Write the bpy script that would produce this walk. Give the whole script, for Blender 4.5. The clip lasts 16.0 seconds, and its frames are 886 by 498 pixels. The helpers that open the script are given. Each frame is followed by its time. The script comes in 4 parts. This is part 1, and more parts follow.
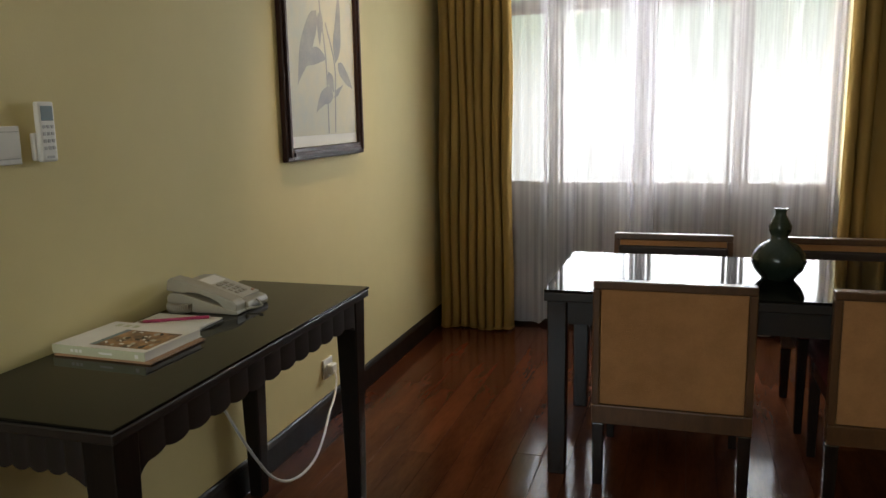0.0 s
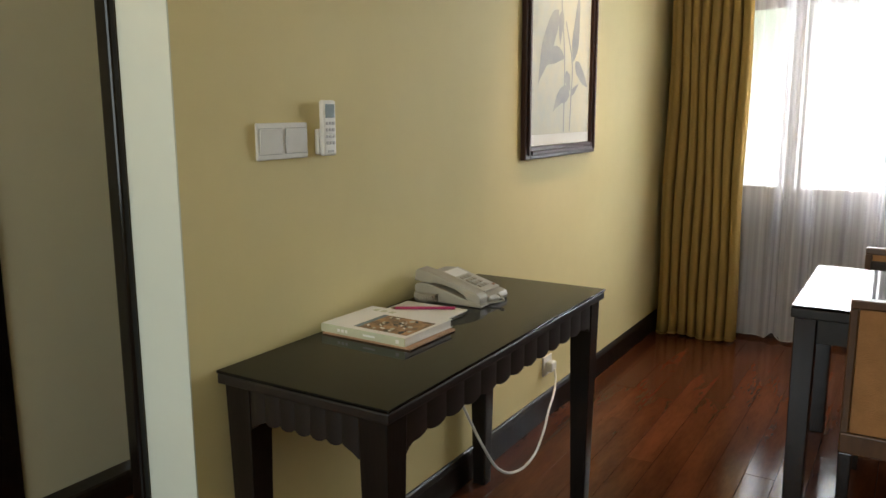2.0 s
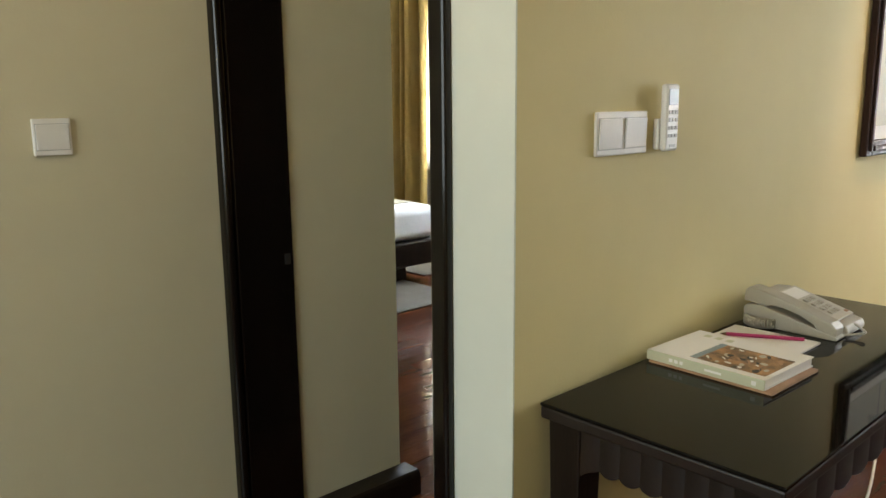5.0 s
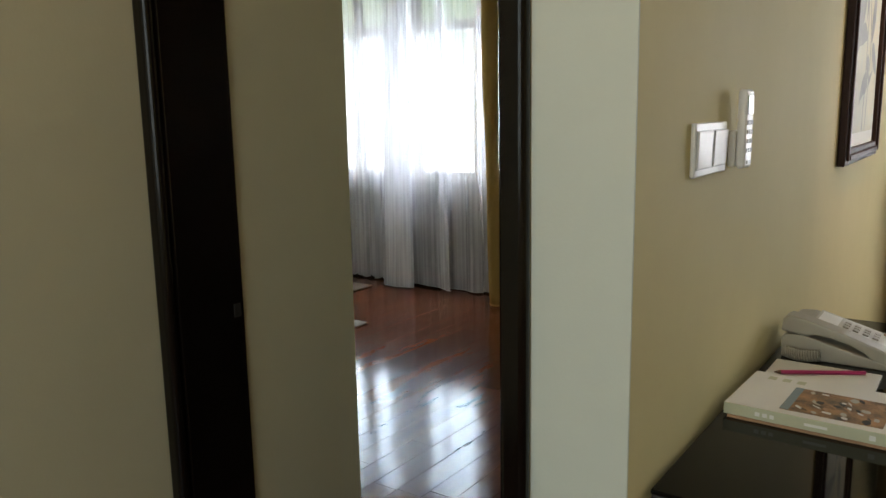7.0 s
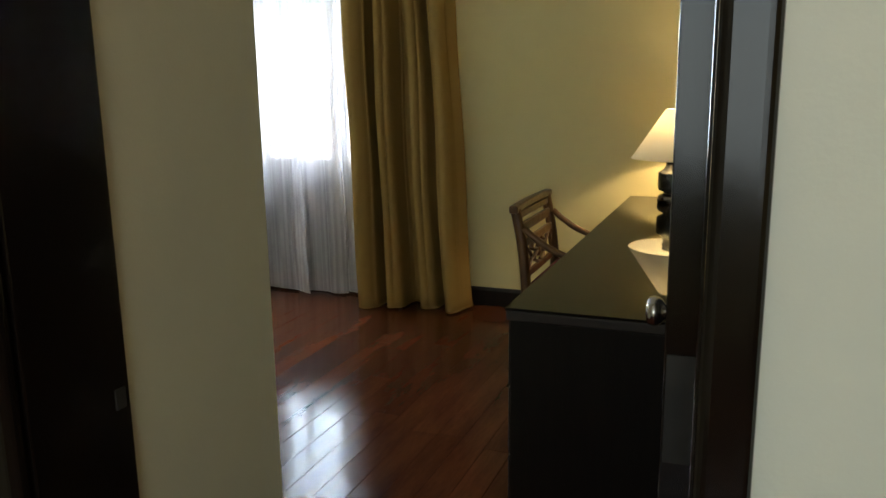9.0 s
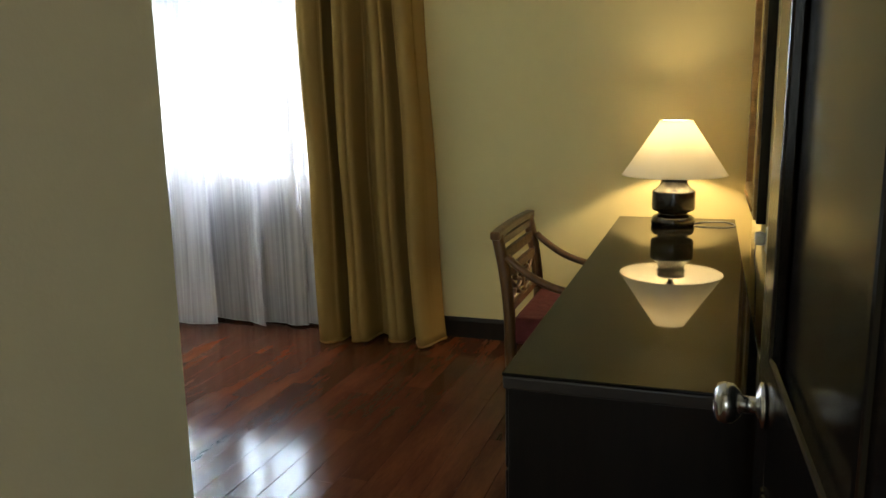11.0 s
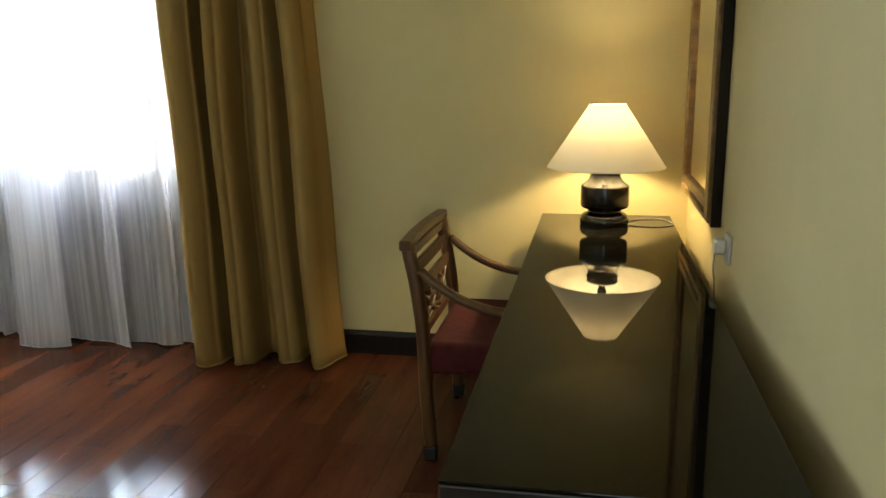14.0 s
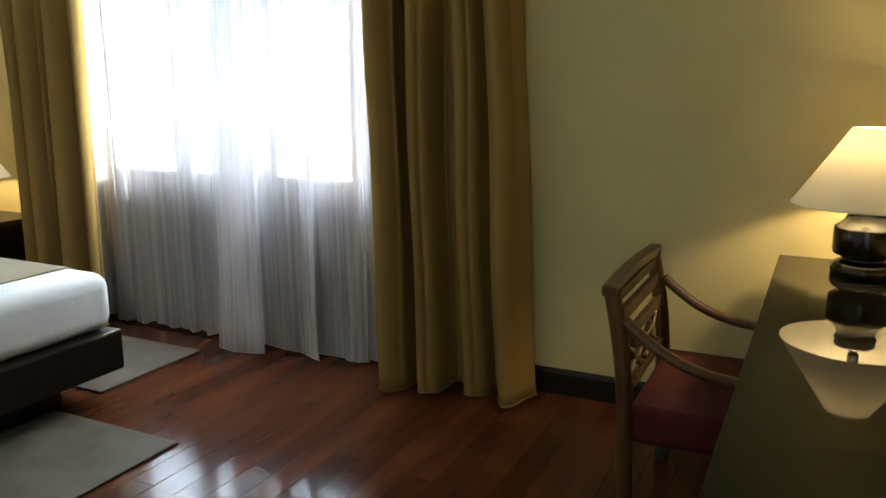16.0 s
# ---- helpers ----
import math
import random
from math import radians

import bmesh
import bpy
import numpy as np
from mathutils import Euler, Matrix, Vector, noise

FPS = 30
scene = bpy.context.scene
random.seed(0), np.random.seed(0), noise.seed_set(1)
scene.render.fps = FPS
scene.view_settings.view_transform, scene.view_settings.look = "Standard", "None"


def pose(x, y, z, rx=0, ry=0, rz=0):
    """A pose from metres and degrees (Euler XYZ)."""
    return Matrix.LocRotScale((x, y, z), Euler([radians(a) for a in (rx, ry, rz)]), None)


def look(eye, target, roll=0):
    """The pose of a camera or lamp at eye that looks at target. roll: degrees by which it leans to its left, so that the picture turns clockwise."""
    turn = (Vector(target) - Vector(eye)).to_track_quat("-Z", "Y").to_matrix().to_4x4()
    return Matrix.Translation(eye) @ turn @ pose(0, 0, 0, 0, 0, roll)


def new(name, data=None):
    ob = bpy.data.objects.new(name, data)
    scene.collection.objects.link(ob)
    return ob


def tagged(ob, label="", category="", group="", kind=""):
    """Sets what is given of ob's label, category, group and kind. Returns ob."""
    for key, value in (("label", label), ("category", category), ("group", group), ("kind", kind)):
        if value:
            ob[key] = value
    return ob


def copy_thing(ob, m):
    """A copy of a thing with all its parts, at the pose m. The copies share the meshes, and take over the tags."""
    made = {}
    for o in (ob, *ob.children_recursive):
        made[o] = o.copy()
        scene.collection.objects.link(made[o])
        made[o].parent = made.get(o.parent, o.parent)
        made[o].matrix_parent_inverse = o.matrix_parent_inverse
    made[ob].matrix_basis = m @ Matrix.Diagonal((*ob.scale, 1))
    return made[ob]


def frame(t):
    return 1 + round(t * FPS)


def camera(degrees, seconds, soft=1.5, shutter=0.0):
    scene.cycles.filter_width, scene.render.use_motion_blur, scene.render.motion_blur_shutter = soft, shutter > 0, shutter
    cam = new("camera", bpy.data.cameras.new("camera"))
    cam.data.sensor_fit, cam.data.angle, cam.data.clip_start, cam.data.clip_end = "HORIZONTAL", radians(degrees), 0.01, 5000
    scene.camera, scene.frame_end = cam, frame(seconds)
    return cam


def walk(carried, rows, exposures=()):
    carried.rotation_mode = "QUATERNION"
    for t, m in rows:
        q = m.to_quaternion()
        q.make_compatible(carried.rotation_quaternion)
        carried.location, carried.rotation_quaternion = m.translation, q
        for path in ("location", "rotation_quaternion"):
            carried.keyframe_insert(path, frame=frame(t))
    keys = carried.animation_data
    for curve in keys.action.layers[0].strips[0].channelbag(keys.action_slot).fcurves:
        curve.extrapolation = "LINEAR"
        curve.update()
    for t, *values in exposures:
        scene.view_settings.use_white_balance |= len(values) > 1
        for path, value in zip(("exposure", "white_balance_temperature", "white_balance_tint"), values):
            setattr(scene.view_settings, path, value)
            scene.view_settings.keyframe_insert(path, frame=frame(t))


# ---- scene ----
cam = camera(59.1, 16.0)
PATH = [
    (0, (1.461, -1.035, 1.319), (0.877, 0.847, 0.975), -1.1),
    (0.5, (1.484, -1.01, 1.324), (0.657, 0.775, 0.965), -1.2),
    (1, (1.467, -1.009, 1.323), (0.539, 0.721, 0.941), -0.8),
    (1.5, (1.419, -1.044, 1.332), (0.455, 0.669, 0.96), -0.6),
    (2, (1.325, -1.106, 1.337), (0.3, 0.575, 0.986), -0.2),
    (2.5, (1.239, -1.175, 1.333), (0.127, 0.449, 0.977), 0.0),
    (3, (1.178, -1.199, 1.333), (-0.035, 0.355, 0.995), 0.8),
    (3.5, (1.141, -1.134, 1.337), (-0.145, 0.358, 0.989), 0.0),
    (4, (1.091, -1.041, 1.341), (-0.315, 0.335, 0.979), -0.3),
    (4.5, (1.022, -1.037, 1.333), (-0.434, 0.28, 0.949), -0.5),
    (7, (0.398, -1.016, 1.335), (-0.739, 0.592, 0.985), -1.0),
    (7.5, (0.28, -0.943, 1.326), (-0.807, 0.69, 0.937), -0.9),
    (8, (0.153, -0.802, 1.34), (-0.947, 0.824, 0.959), -0.6),
    (8.5, (-0.018, -0.731, 1.341), (-0.954, 0.999, 0.981), -1.3),
    (9, (-0.175, -0.68, 1.328), (-0.897, 1.141, 0.922), -0.8),
    (9.5, (-0.254, -0.576, 1.328), (-0.96, 1.254, 0.937), -1.8),
    (10, (-0.301, -0.457, 1.328), (-0.984, 1.385, 0.956), -1.3),
    (12.5, (-0.56, -0.042, 1.314), (-0.836, 1.892, 0.886), -1.4),
    (13, (-0.634, 0.031, 1.312), (-0.724, 1.975, 0.854), -0.9),
    (13.5, (-0.638, 0.119, 1.299), (-0.816, 2.059, 0.849), -0.7),
    (14, (-0.568, 0.27, 1.322), (-0.942, 2.186, 0.889), -0.7),
    (14.5, (-0.559, 0.355, 1.322), (-1.009, 2.247, 0.857), -0.8),
    (15, (-0.616, 0.458, 1.33), (-1.172, 2.334, 0.917), -0.7),
    (15.5, (-0.654, 0.513, 1.335), (-1.253, 2.376, 0.924), -0.1),
    (16, (-0.653, 0.612, 1.343), (-1.519, 2.367, 0.931), -0.2),
]
walk(cam, [(t, look(eye, target, roll)) for t, eye, target, roll in PATH],
     [(0, -0.1), (0.5, 0.1), (1, 0.25), (2, 0.55), (3.5, 0.85), (4.5, 0.9), (7, 0.08), (8.5, 0.1), (9.5, 0.4), (12.5, 0.55), (13, 0.7), (13.5, 0.75), (14, 0.6), (14.5, 0.55), (15.5, 0.3), (16, 0.0)])

# ---- world and large lights ----
world = bpy.data.worlds.new("sky")
scene.world = world
world.use_nodes = True
_n = world.node_tree.nodes
_sky = _n.new("ShaderNodeTexSky")
_sky.sky_type, _sky.sun_disc = "NISHITA", False
_sky.sun_elevation, _sky.sun_rotation = radians(58), radians(90)
world.node_tree.links.new(_sky.outputs[0], _n["Background"].inputs[0])
_n["Background"].inputs[1].default_value = 0.14

sun = new("sun", bpy.data.lights.new("sun", "SUN"))
sun.data.energy, sun.data.angle, sun.data.color = 2.5, radians(0.5), (1.0, 0.95, 0.86)
sun.matrix_world = pose(0, 0, 8, 0, 32, 0)


def area_light(name, m, w, h, watts, colour):
    ob = new(name, bpy.data.lights.new(name, "AREA"))
    ob.data.shape, ob.data.size, ob.data.size_y = "RECTANGLE", w, h
    ob.data.energy, ob.data.color = watts, colour
    ob.matrix_world = m
    return ob


def point_light(name, at, watts, colour, radius):
    ob = new(name, bpy.data.lights.new(name, "POINT"))
    ob.data.energy, ob.data.color, ob.data.shadow_soft_size = watts, colour, radius
    ob.location = at
    return ob


def spot_light(name, m, watts, colour, cone, blend=0.6, radius=0.03):
    ob = new(name, bpy.data.lights.new(name, "SPOT"))
    ob.data.energy, ob.data.color, ob.data.shadow_soft_size = watts, colour, radius
    ob.data.spot_size, ob.data.spot_blend = radians(cone), blend
    ob.matrix_world = m
    return ob


DAY = (0.74, 0.87, 1.0)
WARM = (1.0, 0.745, 0.405)
area_light("bedroom_window_light", look((-3.42, 3.93, 1.38), (-3.42, 0, 1.1)), 1.94, 1.06, 238, DAY)
area_light("living_window_light", look((1.4, 3.93, 1.54), (1.4, 0, 1.14)), 1.72, 1.42, 110, (0.90, 0.93, 0.97))
area_light("balcony_window_light", look((0.4, -3.55, 1.5), (0.2, 0, 1.1)), 2.0, 1.5, 36, (0.84, 0.95, 0.95))
point_light("desk_lamp_bulb_light", (-0.523, 3.458, 1.11), 11, WARM, 0.035)
point_light("bedside_lamp_bulb_light", (-5.15, 3.45, 0.96), 8, WARM, 0.035)
spot_light("picture_downlight_beam", look((0.42, 2.05, 2.58), (0.03, 2.05, 1.1)), 52, (1.0, 0.68, 0.37), 64, 1.0)
# added warm fill that brightens the walls by the doorway, from no visible lamp
point_light("hall_downlight_beam", (0.2, -0.9, 2.5), 10, (1.0, 0.72, 0.43), 0.06)

# ---- materials ----


def mat(name, colour, rough=0.5, metal=0.0, vary=0.0, scale=8.0, bump=0.0, bump_scale=60.0, stretch=(1, 1, 1), tint=None,
        coat=0.0, spec=0.5, rand=0.0, detail=4.0):
    """A principled surface with two scales of variation, in object space."""
    m = bpy.data.materials.new(name)
    m.use_nodes = True
    t = m.node_tree
    b = t.nodes["Principled BSDF"]
    b.inputs["Base Color"].default_value = (*colour, 1)
    b.inputs["Roughness"].default_value = rough
    b.inputs["Metallic"].default_value = metal
    b.inputs["Specular IOR Level"].default_value = spec
    b.inputs["Coat Weight"].default_value = coat
    b.inputs["Coat Roughness"].default_value = 0.04
    co = t.nodes.new("ShaderNodeNewGeometry")
    mp = t.nodes.new("ShaderNodeMapping")
    mp.inputs["Scale"].default_value = stretch
    t.links.new(co.outputs["Position"], mp.inputs["Vector"])
    if vary:
        n1 = t.nodes.new("ShaderNodeTexNoise")
        n1.inputs["Scale"].default_value, n1.inputs["Detail"].default_value = scale, detail
        n2 = t.nodes.new("ShaderNodeTexNoise")
        n2.inputs["Scale"].default_value, n2.inputs["Detail"].default_value = scale * 9, 3
        t.links.new(mp.outputs[0], n1.inputs["Vector"])
        t.links.new(mp.outputs[0], n2.inputs["Vector"])
        add = t.nodes.new("ShaderNodeMath")
        add.operation = "MULTIPLY_ADD"
        add.inputs[1].default_value = 0.35
        t.links.new(n2.outputs["Fac"], add.inputs[0])
        t.links.new(n1.outputs["Fac"], add.inputs[2])
        ramp = t.nodes.new("ShaderNodeMapRange")
        ramp.inputs[1].default_value, ramp.inputs[2].default_value = 0.45, 0.9
        t.links.new(add.outputs[0], ramp.inputs[0])
        mix = t.nodes.new("ShaderNodeMix")
        mix.data_type = "RGBA"
        dark = tint or tuple(c * (1 - vary) for c in colour)
        mix.inputs[6].default_value = (*colour, 1)
        mix.inputs[7].default_value = (*dark, 1)
        t.links.new(ramp.outputs[0], mix.inputs[0])
        out = mix.outputs[2]
        if rand:
            info = t.nodes.new("ShaderNodeObjectInfo")
            hsv = t.nodes.new("ShaderNodeHueSaturation")
            r = t.nodes.new("ShaderNodeMapRange")
            r.inputs[3].default_value, r.inputs[4].default_value = 1 - rand, 1 + rand
            t.links.new(info.outputs["Random"], r.inputs[0])
            t.links.new(r.outputs[0], hsv.inputs["Value"])
            t.links.new(out, hsv.inputs["Color"])
            out = hsv.outputs[0]
        t.links.new(out, b.inputs["Base Color"])
        rr = t.nodes.new("ShaderNodeMapRange")
        rr.inputs[3].default_value, rr.inputs[4].default_value = rough * 0.85, min(1, rough * 1.2)
        t.links.new(n1.outputs["Fac"], rr.inputs[0])
        t.links.new(rr.outputs[0], b.inputs["Roughness"])
    if bump:
        n3 = t.nodes.new("ShaderNodeTexNoise")
        n3.inputs["Scale"].default_value, n3.inputs["Detail"].default_value = bump_scale, 4
        t.links.new(mp.outputs[0], n3.inputs["Vector"])
        bp = t.nodes.new("ShaderNodeBump")
        bp.inputs["Strength"].default_value, bp.inputs["Distance"].default_value = bump, 0.01
        t.links.new(n3.outputs["Fac"], bp.inputs["Height"])
        t.links.new(bp.outputs[0], b.inputs["Normal"])
    return m


def cloth(name, colour, through_light, clear, stripe=0.0, face=None):
    """Cloth that lets light pass: a diffuse and a translucent part, and holes in the weave."""
    m = bpy.data.materials.new(name)
    m.use_nodes = True
    t = m.node_tree
    t.nodes.remove(t.nodes["Principled BSDF"])
    out = t.nodes["Material Output"]
    d, tr, cl = (t.nodes.new("ShaderNodeBsdf" + k) for k in ("Diffuse", "Translucent", "Transparent"))
    d.inputs["Color"].default_value = (*(face or colour), 1)
    tr.inputs["Color"].default_value = (*colour, 1)
    m1, m2 = t.nodes.new("ShaderNodeMixShader"), t.nodes.new("ShaderNodeMixShader")
    m1.inputs[0].default_value = through_light
    t.links.new(d.outputs[0], m1.inputs[1])
    t.links.new(tr.outputs[0], m1.inputs[2])
    t.links.new(m1.outputs[0], m2.inputs[1])
    t.links.new(cl.outputs[0], m2.inputs[2])
    m2.inputs[0].default_value = clear
    geo = t.nodes.new("ShaderNodeNewGeometry")
    n = t.nodes.new("ShaderNodeTexNoise")
    mp = t.nodes.new("ShaderNodeMapping")
    mp.inputs["Scale"].default_value = (40, 30, 0.3)
    n.inputs["Scale"].default_value, n.inputs["Detail"].default_value = 1.0, 3
    t.links.new(geo.outputs["Position"], mp.inputs[0])
    t.links.new(mp.outputs[0], n.inputs["Vector"])
    if stripe:
        r = t.nodes.new("ShaderNodeMapRange")
        r.inputs[1].default_value, r.inputs[2].default_value = 0.35, 0.65
        r.inputs[3].default_value, r.inputs[4].default_value = clear - stripe, clear + stripe
        t.links.new(n.outputs["Fac"], r.inputs[0])
        t.links.new(r.outputs[0], m2.inputs[0])
    else:
        bp = t.nodes.new("ShaderNodeBump")
        bp.inputs["Strength"].default_value, bp.inputs["Distance"].default_value = 0.25, 0.004
        t.links.new(n.outputs["Fac"], bp.inputs["Height"])
        t.links.new(bp.outputs[0], d.inputs["Normal"])
    t.links.new(m2.outputs[0], out.inputs["Surface"])
    return m


CREAM = mat("cream wall paint", (0.68, 0.58, 0.29), 0.75, vary=0.06, scale=1.3, bump=0.05, bump_scale=160)
# the cream wall paint again, greyed so its colour holds dimmer, cooler light
CREAMDIM = mat("cream paint greyed for dim cool light", (0.53, 0.495, 0.345), 0.75, vary=0.06, scale=1.3, bump=0.05, bump_scale=160)
# lighter copy of the wall cream; daylight on the wall end is painted in
CREAMLIT = mat("cream paint lightened for cool daylight", (0.64, 0.67, 0.59), 0.7, vary=0.05, scale=2, bump=0.04, bump_scale=160)
WHITE = mat("white ceiling paint", (0.8, 0.79, 0.75), 0.8, vary=0.04, scale=1.5, bump=0.1, bump_scale=120)
DARK = mat("dark stained wood", (0.014, 0.009, 0.006), 0.36, vary=0.5, scale=5, bump=0.04, bump_scale=30, stretch=(6, 6, 0.6), spec=0.28)
DESKW = mat("black stained desk wood", (0.009, 0.0062, 0.0045), 0.36, vary=0.5, scale=5, bump=0.04, bump_scale=30, stretch=(6, 6, 0.6), spec=0.2)
DARKH = mat("dark stained table wood", (0.017, 0.0105, 0.0075), 0.38, vary=0.45, scale=5, bump=0.05, bump_scale=30, stretch=(6, 0.6, 6))
DOORM = mat("dark varnished door wood", (0.008, 0.0055, 0.004), 0.15, vary=0.4, scale=6, bump=0.012, bump_scale=40, stretch=(2, 2, 1), spec=0.3)
GLASSTOP = mat("smoked glass table top", (0.006, 0.0052, 0.004), 0.03, vary=0.1, scale=3, spec=0.14)
BLACK = mat("black rubber", (0.01, 0.01, 0.01), 0.5)
FLOORM = mat("polished red brown floorboards", (0.098, 0.030, 0.0125), 0.125, vary=0.5, scale=2.2, bump=0.09, bump_scale=3, stretch=(5, 0.8, 1),
             tint=(0.046, 0.0135, 0.006), rand=0.22, spec=0.105)
JOINT = mat("dark floor joints", (0.012, 0.006, 0.004), 0.6)
GOLD = cloth("ochre curtain cloth", (0.31, 0.20, 0.066), 0.0, 0.0)
SHEER = cloth("white sheer curtain", (0.83, 0.81, 0.84), 0.06, 0.53, stripe=0.10)
SHADE = cloth("cream lamp shade cloth", (0.80, 0.70, 0.47), 0.10, 0.0, face=(0.88, 0.84, 0.68))
LAMPW = mat("dark turned lamp wood", (0.006, 0.0042, 0.0035), 0.2, vary=0.4, scale=9, stretch=(1, 1, 6))
CHAIRW = mat("honey brown chair wood", (0.135, 0.060, 0.017), 0.33, vary=0.45, scale=9, bump=0.12, bump_scale=50, stretch=(3, 3, 0.8))
REDCLOTH = mat("dark red seat cloth", (0.098, 0.007, 0.008), 0.85, vary=0.3, scale=25, bump=0.3, bump_scale=400)
DCHAIRW = mat("dark brown chair frame wood", (0.125, 0.058, 0.024), 0.3, vary=0.4, scale=8, bump=0.08, bump_scale=50, stretch=(3, 3, 0.8))
DLEG = mat("polished dark dining leg wood", (0.022, 0.014, 0.011), 0.2, vary=0.4, scale=6, stretch=(4, 4, 0.6), spec=0.6)
CANE = mat("tan woven chair panel", (0.47, 0.225, 0.085), 0.7, vary=0.2, scale=14, bump=0.4, bump_scale=320)
STEEL = mat("brushed steel", (0.55, 0.54, 0.52), 0.24, metal=1.0, vary=0.15, scale=30)
PLASTIC = mat("white plastic", (0.74, 0.73, 0.70), 0.32, vary=0.04, scale=30)
GREYPL = mat("grey plastic", (0.42, 0.42, 0.41), 0.4)
CORDM = mat("grey white cord", (0.6, 0.59, 0.56), 0.5)
CORDD = mat("dull white lamp cord", (0.34, 0.33, 0.30), 0.5)
LINEN = mat("white bed linen", (0.78, 0.77, 0.76), 0.85, vary=0.06, scale=6, bump=0.2, bump_scale=18)
RUNNER = mat("taupe bed runner cloth", (0.30, 0.25, 0.16), 0.85, vary=0.15, scale=30, bump=0.3, bump_scale=300)
RUGM = mat("taupe woven rug", (0.150, 0.120, 0.086), 0.95, vary=0.3, scale=6, bump=0.7, bump_scale=260)
GILT = mat("carved gilt mirror frame", (0.30, 0.17, 0.05), 0.38, vary=0.5, scale=30, bump=0.5, bump_scale=120)
MIRROR = mat("mirror glass", (0.92, 0.92, 0.92), 0.0, metal=1.0)
SILLM = mat("dull dark sill paint", (0.03, 0.026, 0.024), 0.95, vary=0.3, scale=9, spec=0.08)
PICFRAME = mat("dark brown picture moulding", (0.042, 0.018, 0.011), 0.4, vary=0.4, scale=12, spec=0.15)
FRAMEW = mat("brown window frame", (0.24, 0.21, 0.18), 0.5, vary=0.3, scale=8)
PANELM = mat("grey brown sheet under window", (0.030, 0.026, 0.026), 0.6, vary=0.3, scale=5)
GRASS = mat("lawn", (0.10, 0.14, 0.04), 0.9, vary=0.5, scale=1.5)
CELADON = mat("dark green glaze", (0.03, 0.045, 0.032), 0.15, vary=0.5, scale=12)
LEATHER = mat("dark brown leather", (0.035, 0.02, 0.014), 0.45, vary=0.3, scale=20, bump=0.2, bump_scale=200)
HINGEM = mat("dull hinge metal", (0.030, 0.028, 0.025), 0.5, metal=0.3, vary=0.2, scale=30)
COVER = mat("printed brown and ochre cover picture", (0.50, 0.25, 0.09), 0.45, vary=0.9, scale=30, tint=(0.03, 0.03, 0.022), detail=8)
SPINE = mat("pale green book spine", (0.55, 0.55, 0.38), 0.5, vary=0.08, scale=20)
ORANGE = mat("orange brown book board", (0.46, 0.26, 0.14), 0.5, vary=0.3, scale=20)
MAGENTA = mat("magenta pencil lacquer", (0.42, 0.03, 0.13), 0.35)
BEIGE = mat("beige grey telephone plastic", (0.38, 0.35, 0.28), 0.42, vary=0.05, scale=20)
PANELB = mat("pale beige keypad plastic", (0.50, 0.47, 0.39), 0.45, vary=0.05, scale=20)
LCD = mat("grey blue display", (0.25, 0.32, 0.36), 0.2)
MATTE = mat("pale picture mount", (0.72, 0.73, 0.69), 0.7, vary=0.03, scale=9)
PRINTBG = mat("pale yellow green print paper", (0.55, 0.51, 0.33), 0.6, vary=0.18, scale=2.5, tint=(0.40, 0.44, 0.40))
LEAFINK = mat("grey blue leaf print", (0.18, 0.20, 0.205), 0.6, vary=0.3, scale=12, tint=(0.29, 0.30, 0.27))
PAPER = mat("white paper", (0.78, 0.76, 0.72), 0.6, vary=0.03, scale=10)

glass = bpy.data.materials.new("window glass")
glass.use_nodes = True
_t = glass.node_tree
_t.nodes.remove(_t.nodes["Principled BSDF"])
_tr, _gl, _mx = _t.nodes.new("ShaderNodeBsdfTransparent"), _t.nodes.new("ShaderNodeBsdfGlossy"), _t.nodes.new("ShaderNodeMixShader")
_gl.inputs["Roughness"].default_value = 0.0
_mx.inputs[0].default_value = 0.06
_t.links.new(_tr.outputs[0], _mx.inputs[1])
_t.links.new(_gl.outputs[0], _mx.inputs[2])
_t.links.new(_mx.outputs[0], _t.nodes["Material Output"].inputs["Surface"])

daylight = bpy.data.materials.new("bright hazy sky")
daylight.use_nodes = True
_t = daylight.node_tree
_t.nodes.remove(_t.nodes["Principled BSDF"])
_em, _nz, _rp = _t.nodes.new("ShaderNodeEmission"), _t.nodes.new("ShaderNodeTexNoise"), _t.nodes.new("ShaderNodeMix")
_nz.inputs["Scale"].default_value, _nz.inputs["Detail"].default_value = 0.9, 7
_cr = _t.nodes.new("ShaderNodeMapRange")
_cr.inputs[1].default_value, _cr.inputs[2].default_value = 0.40, 0.60
_rp.data_type = "RGBA"
_rp.inputs[6].default_value, _rp.inputs[7].default_value = (0.30, 0.42, 0.25, 1), (0.97, 1.0, 0.98, 1)
_em.inputs[1].default_value = 1.6
_gp, _sx, _up = _t.nodes.new("ShaderNodeNewGeometry"), _t.nodes.new("ShaderNodeSeparateXYZ"), _t.nodes.new("ShaderNodeMath")
_up.operation = "MULTIPLY_ADD"
_up.inputs[1].default_value = -0.13
_ad = _t.nodes.new("ShaderNodeMath")
_ad.inputs[1].default_value = 0.33
_t.links.new(_gp.outputs["Position"], _sx.inputs[0])
_t.links.new(_sx.outputs[2], _up.inputs[0])
_t.links.new(_nz.outputs["Fac"], _up.inputs[2])
_t.links.new(_up.outputs[0], _ad.inputs[0])
_t.links.new(_ad.outputs[0], _cr.inputs[0])
_t.links.new(_cr.outputs[0], _rp.inputs[0])
_t.links.new(_rp.outputs[2], _em.inputs[0])
_t.links.new(_em.outputs[0], _t.nodes["Material Output"].inputs["Surface"])

# ---- mesh helpers ----


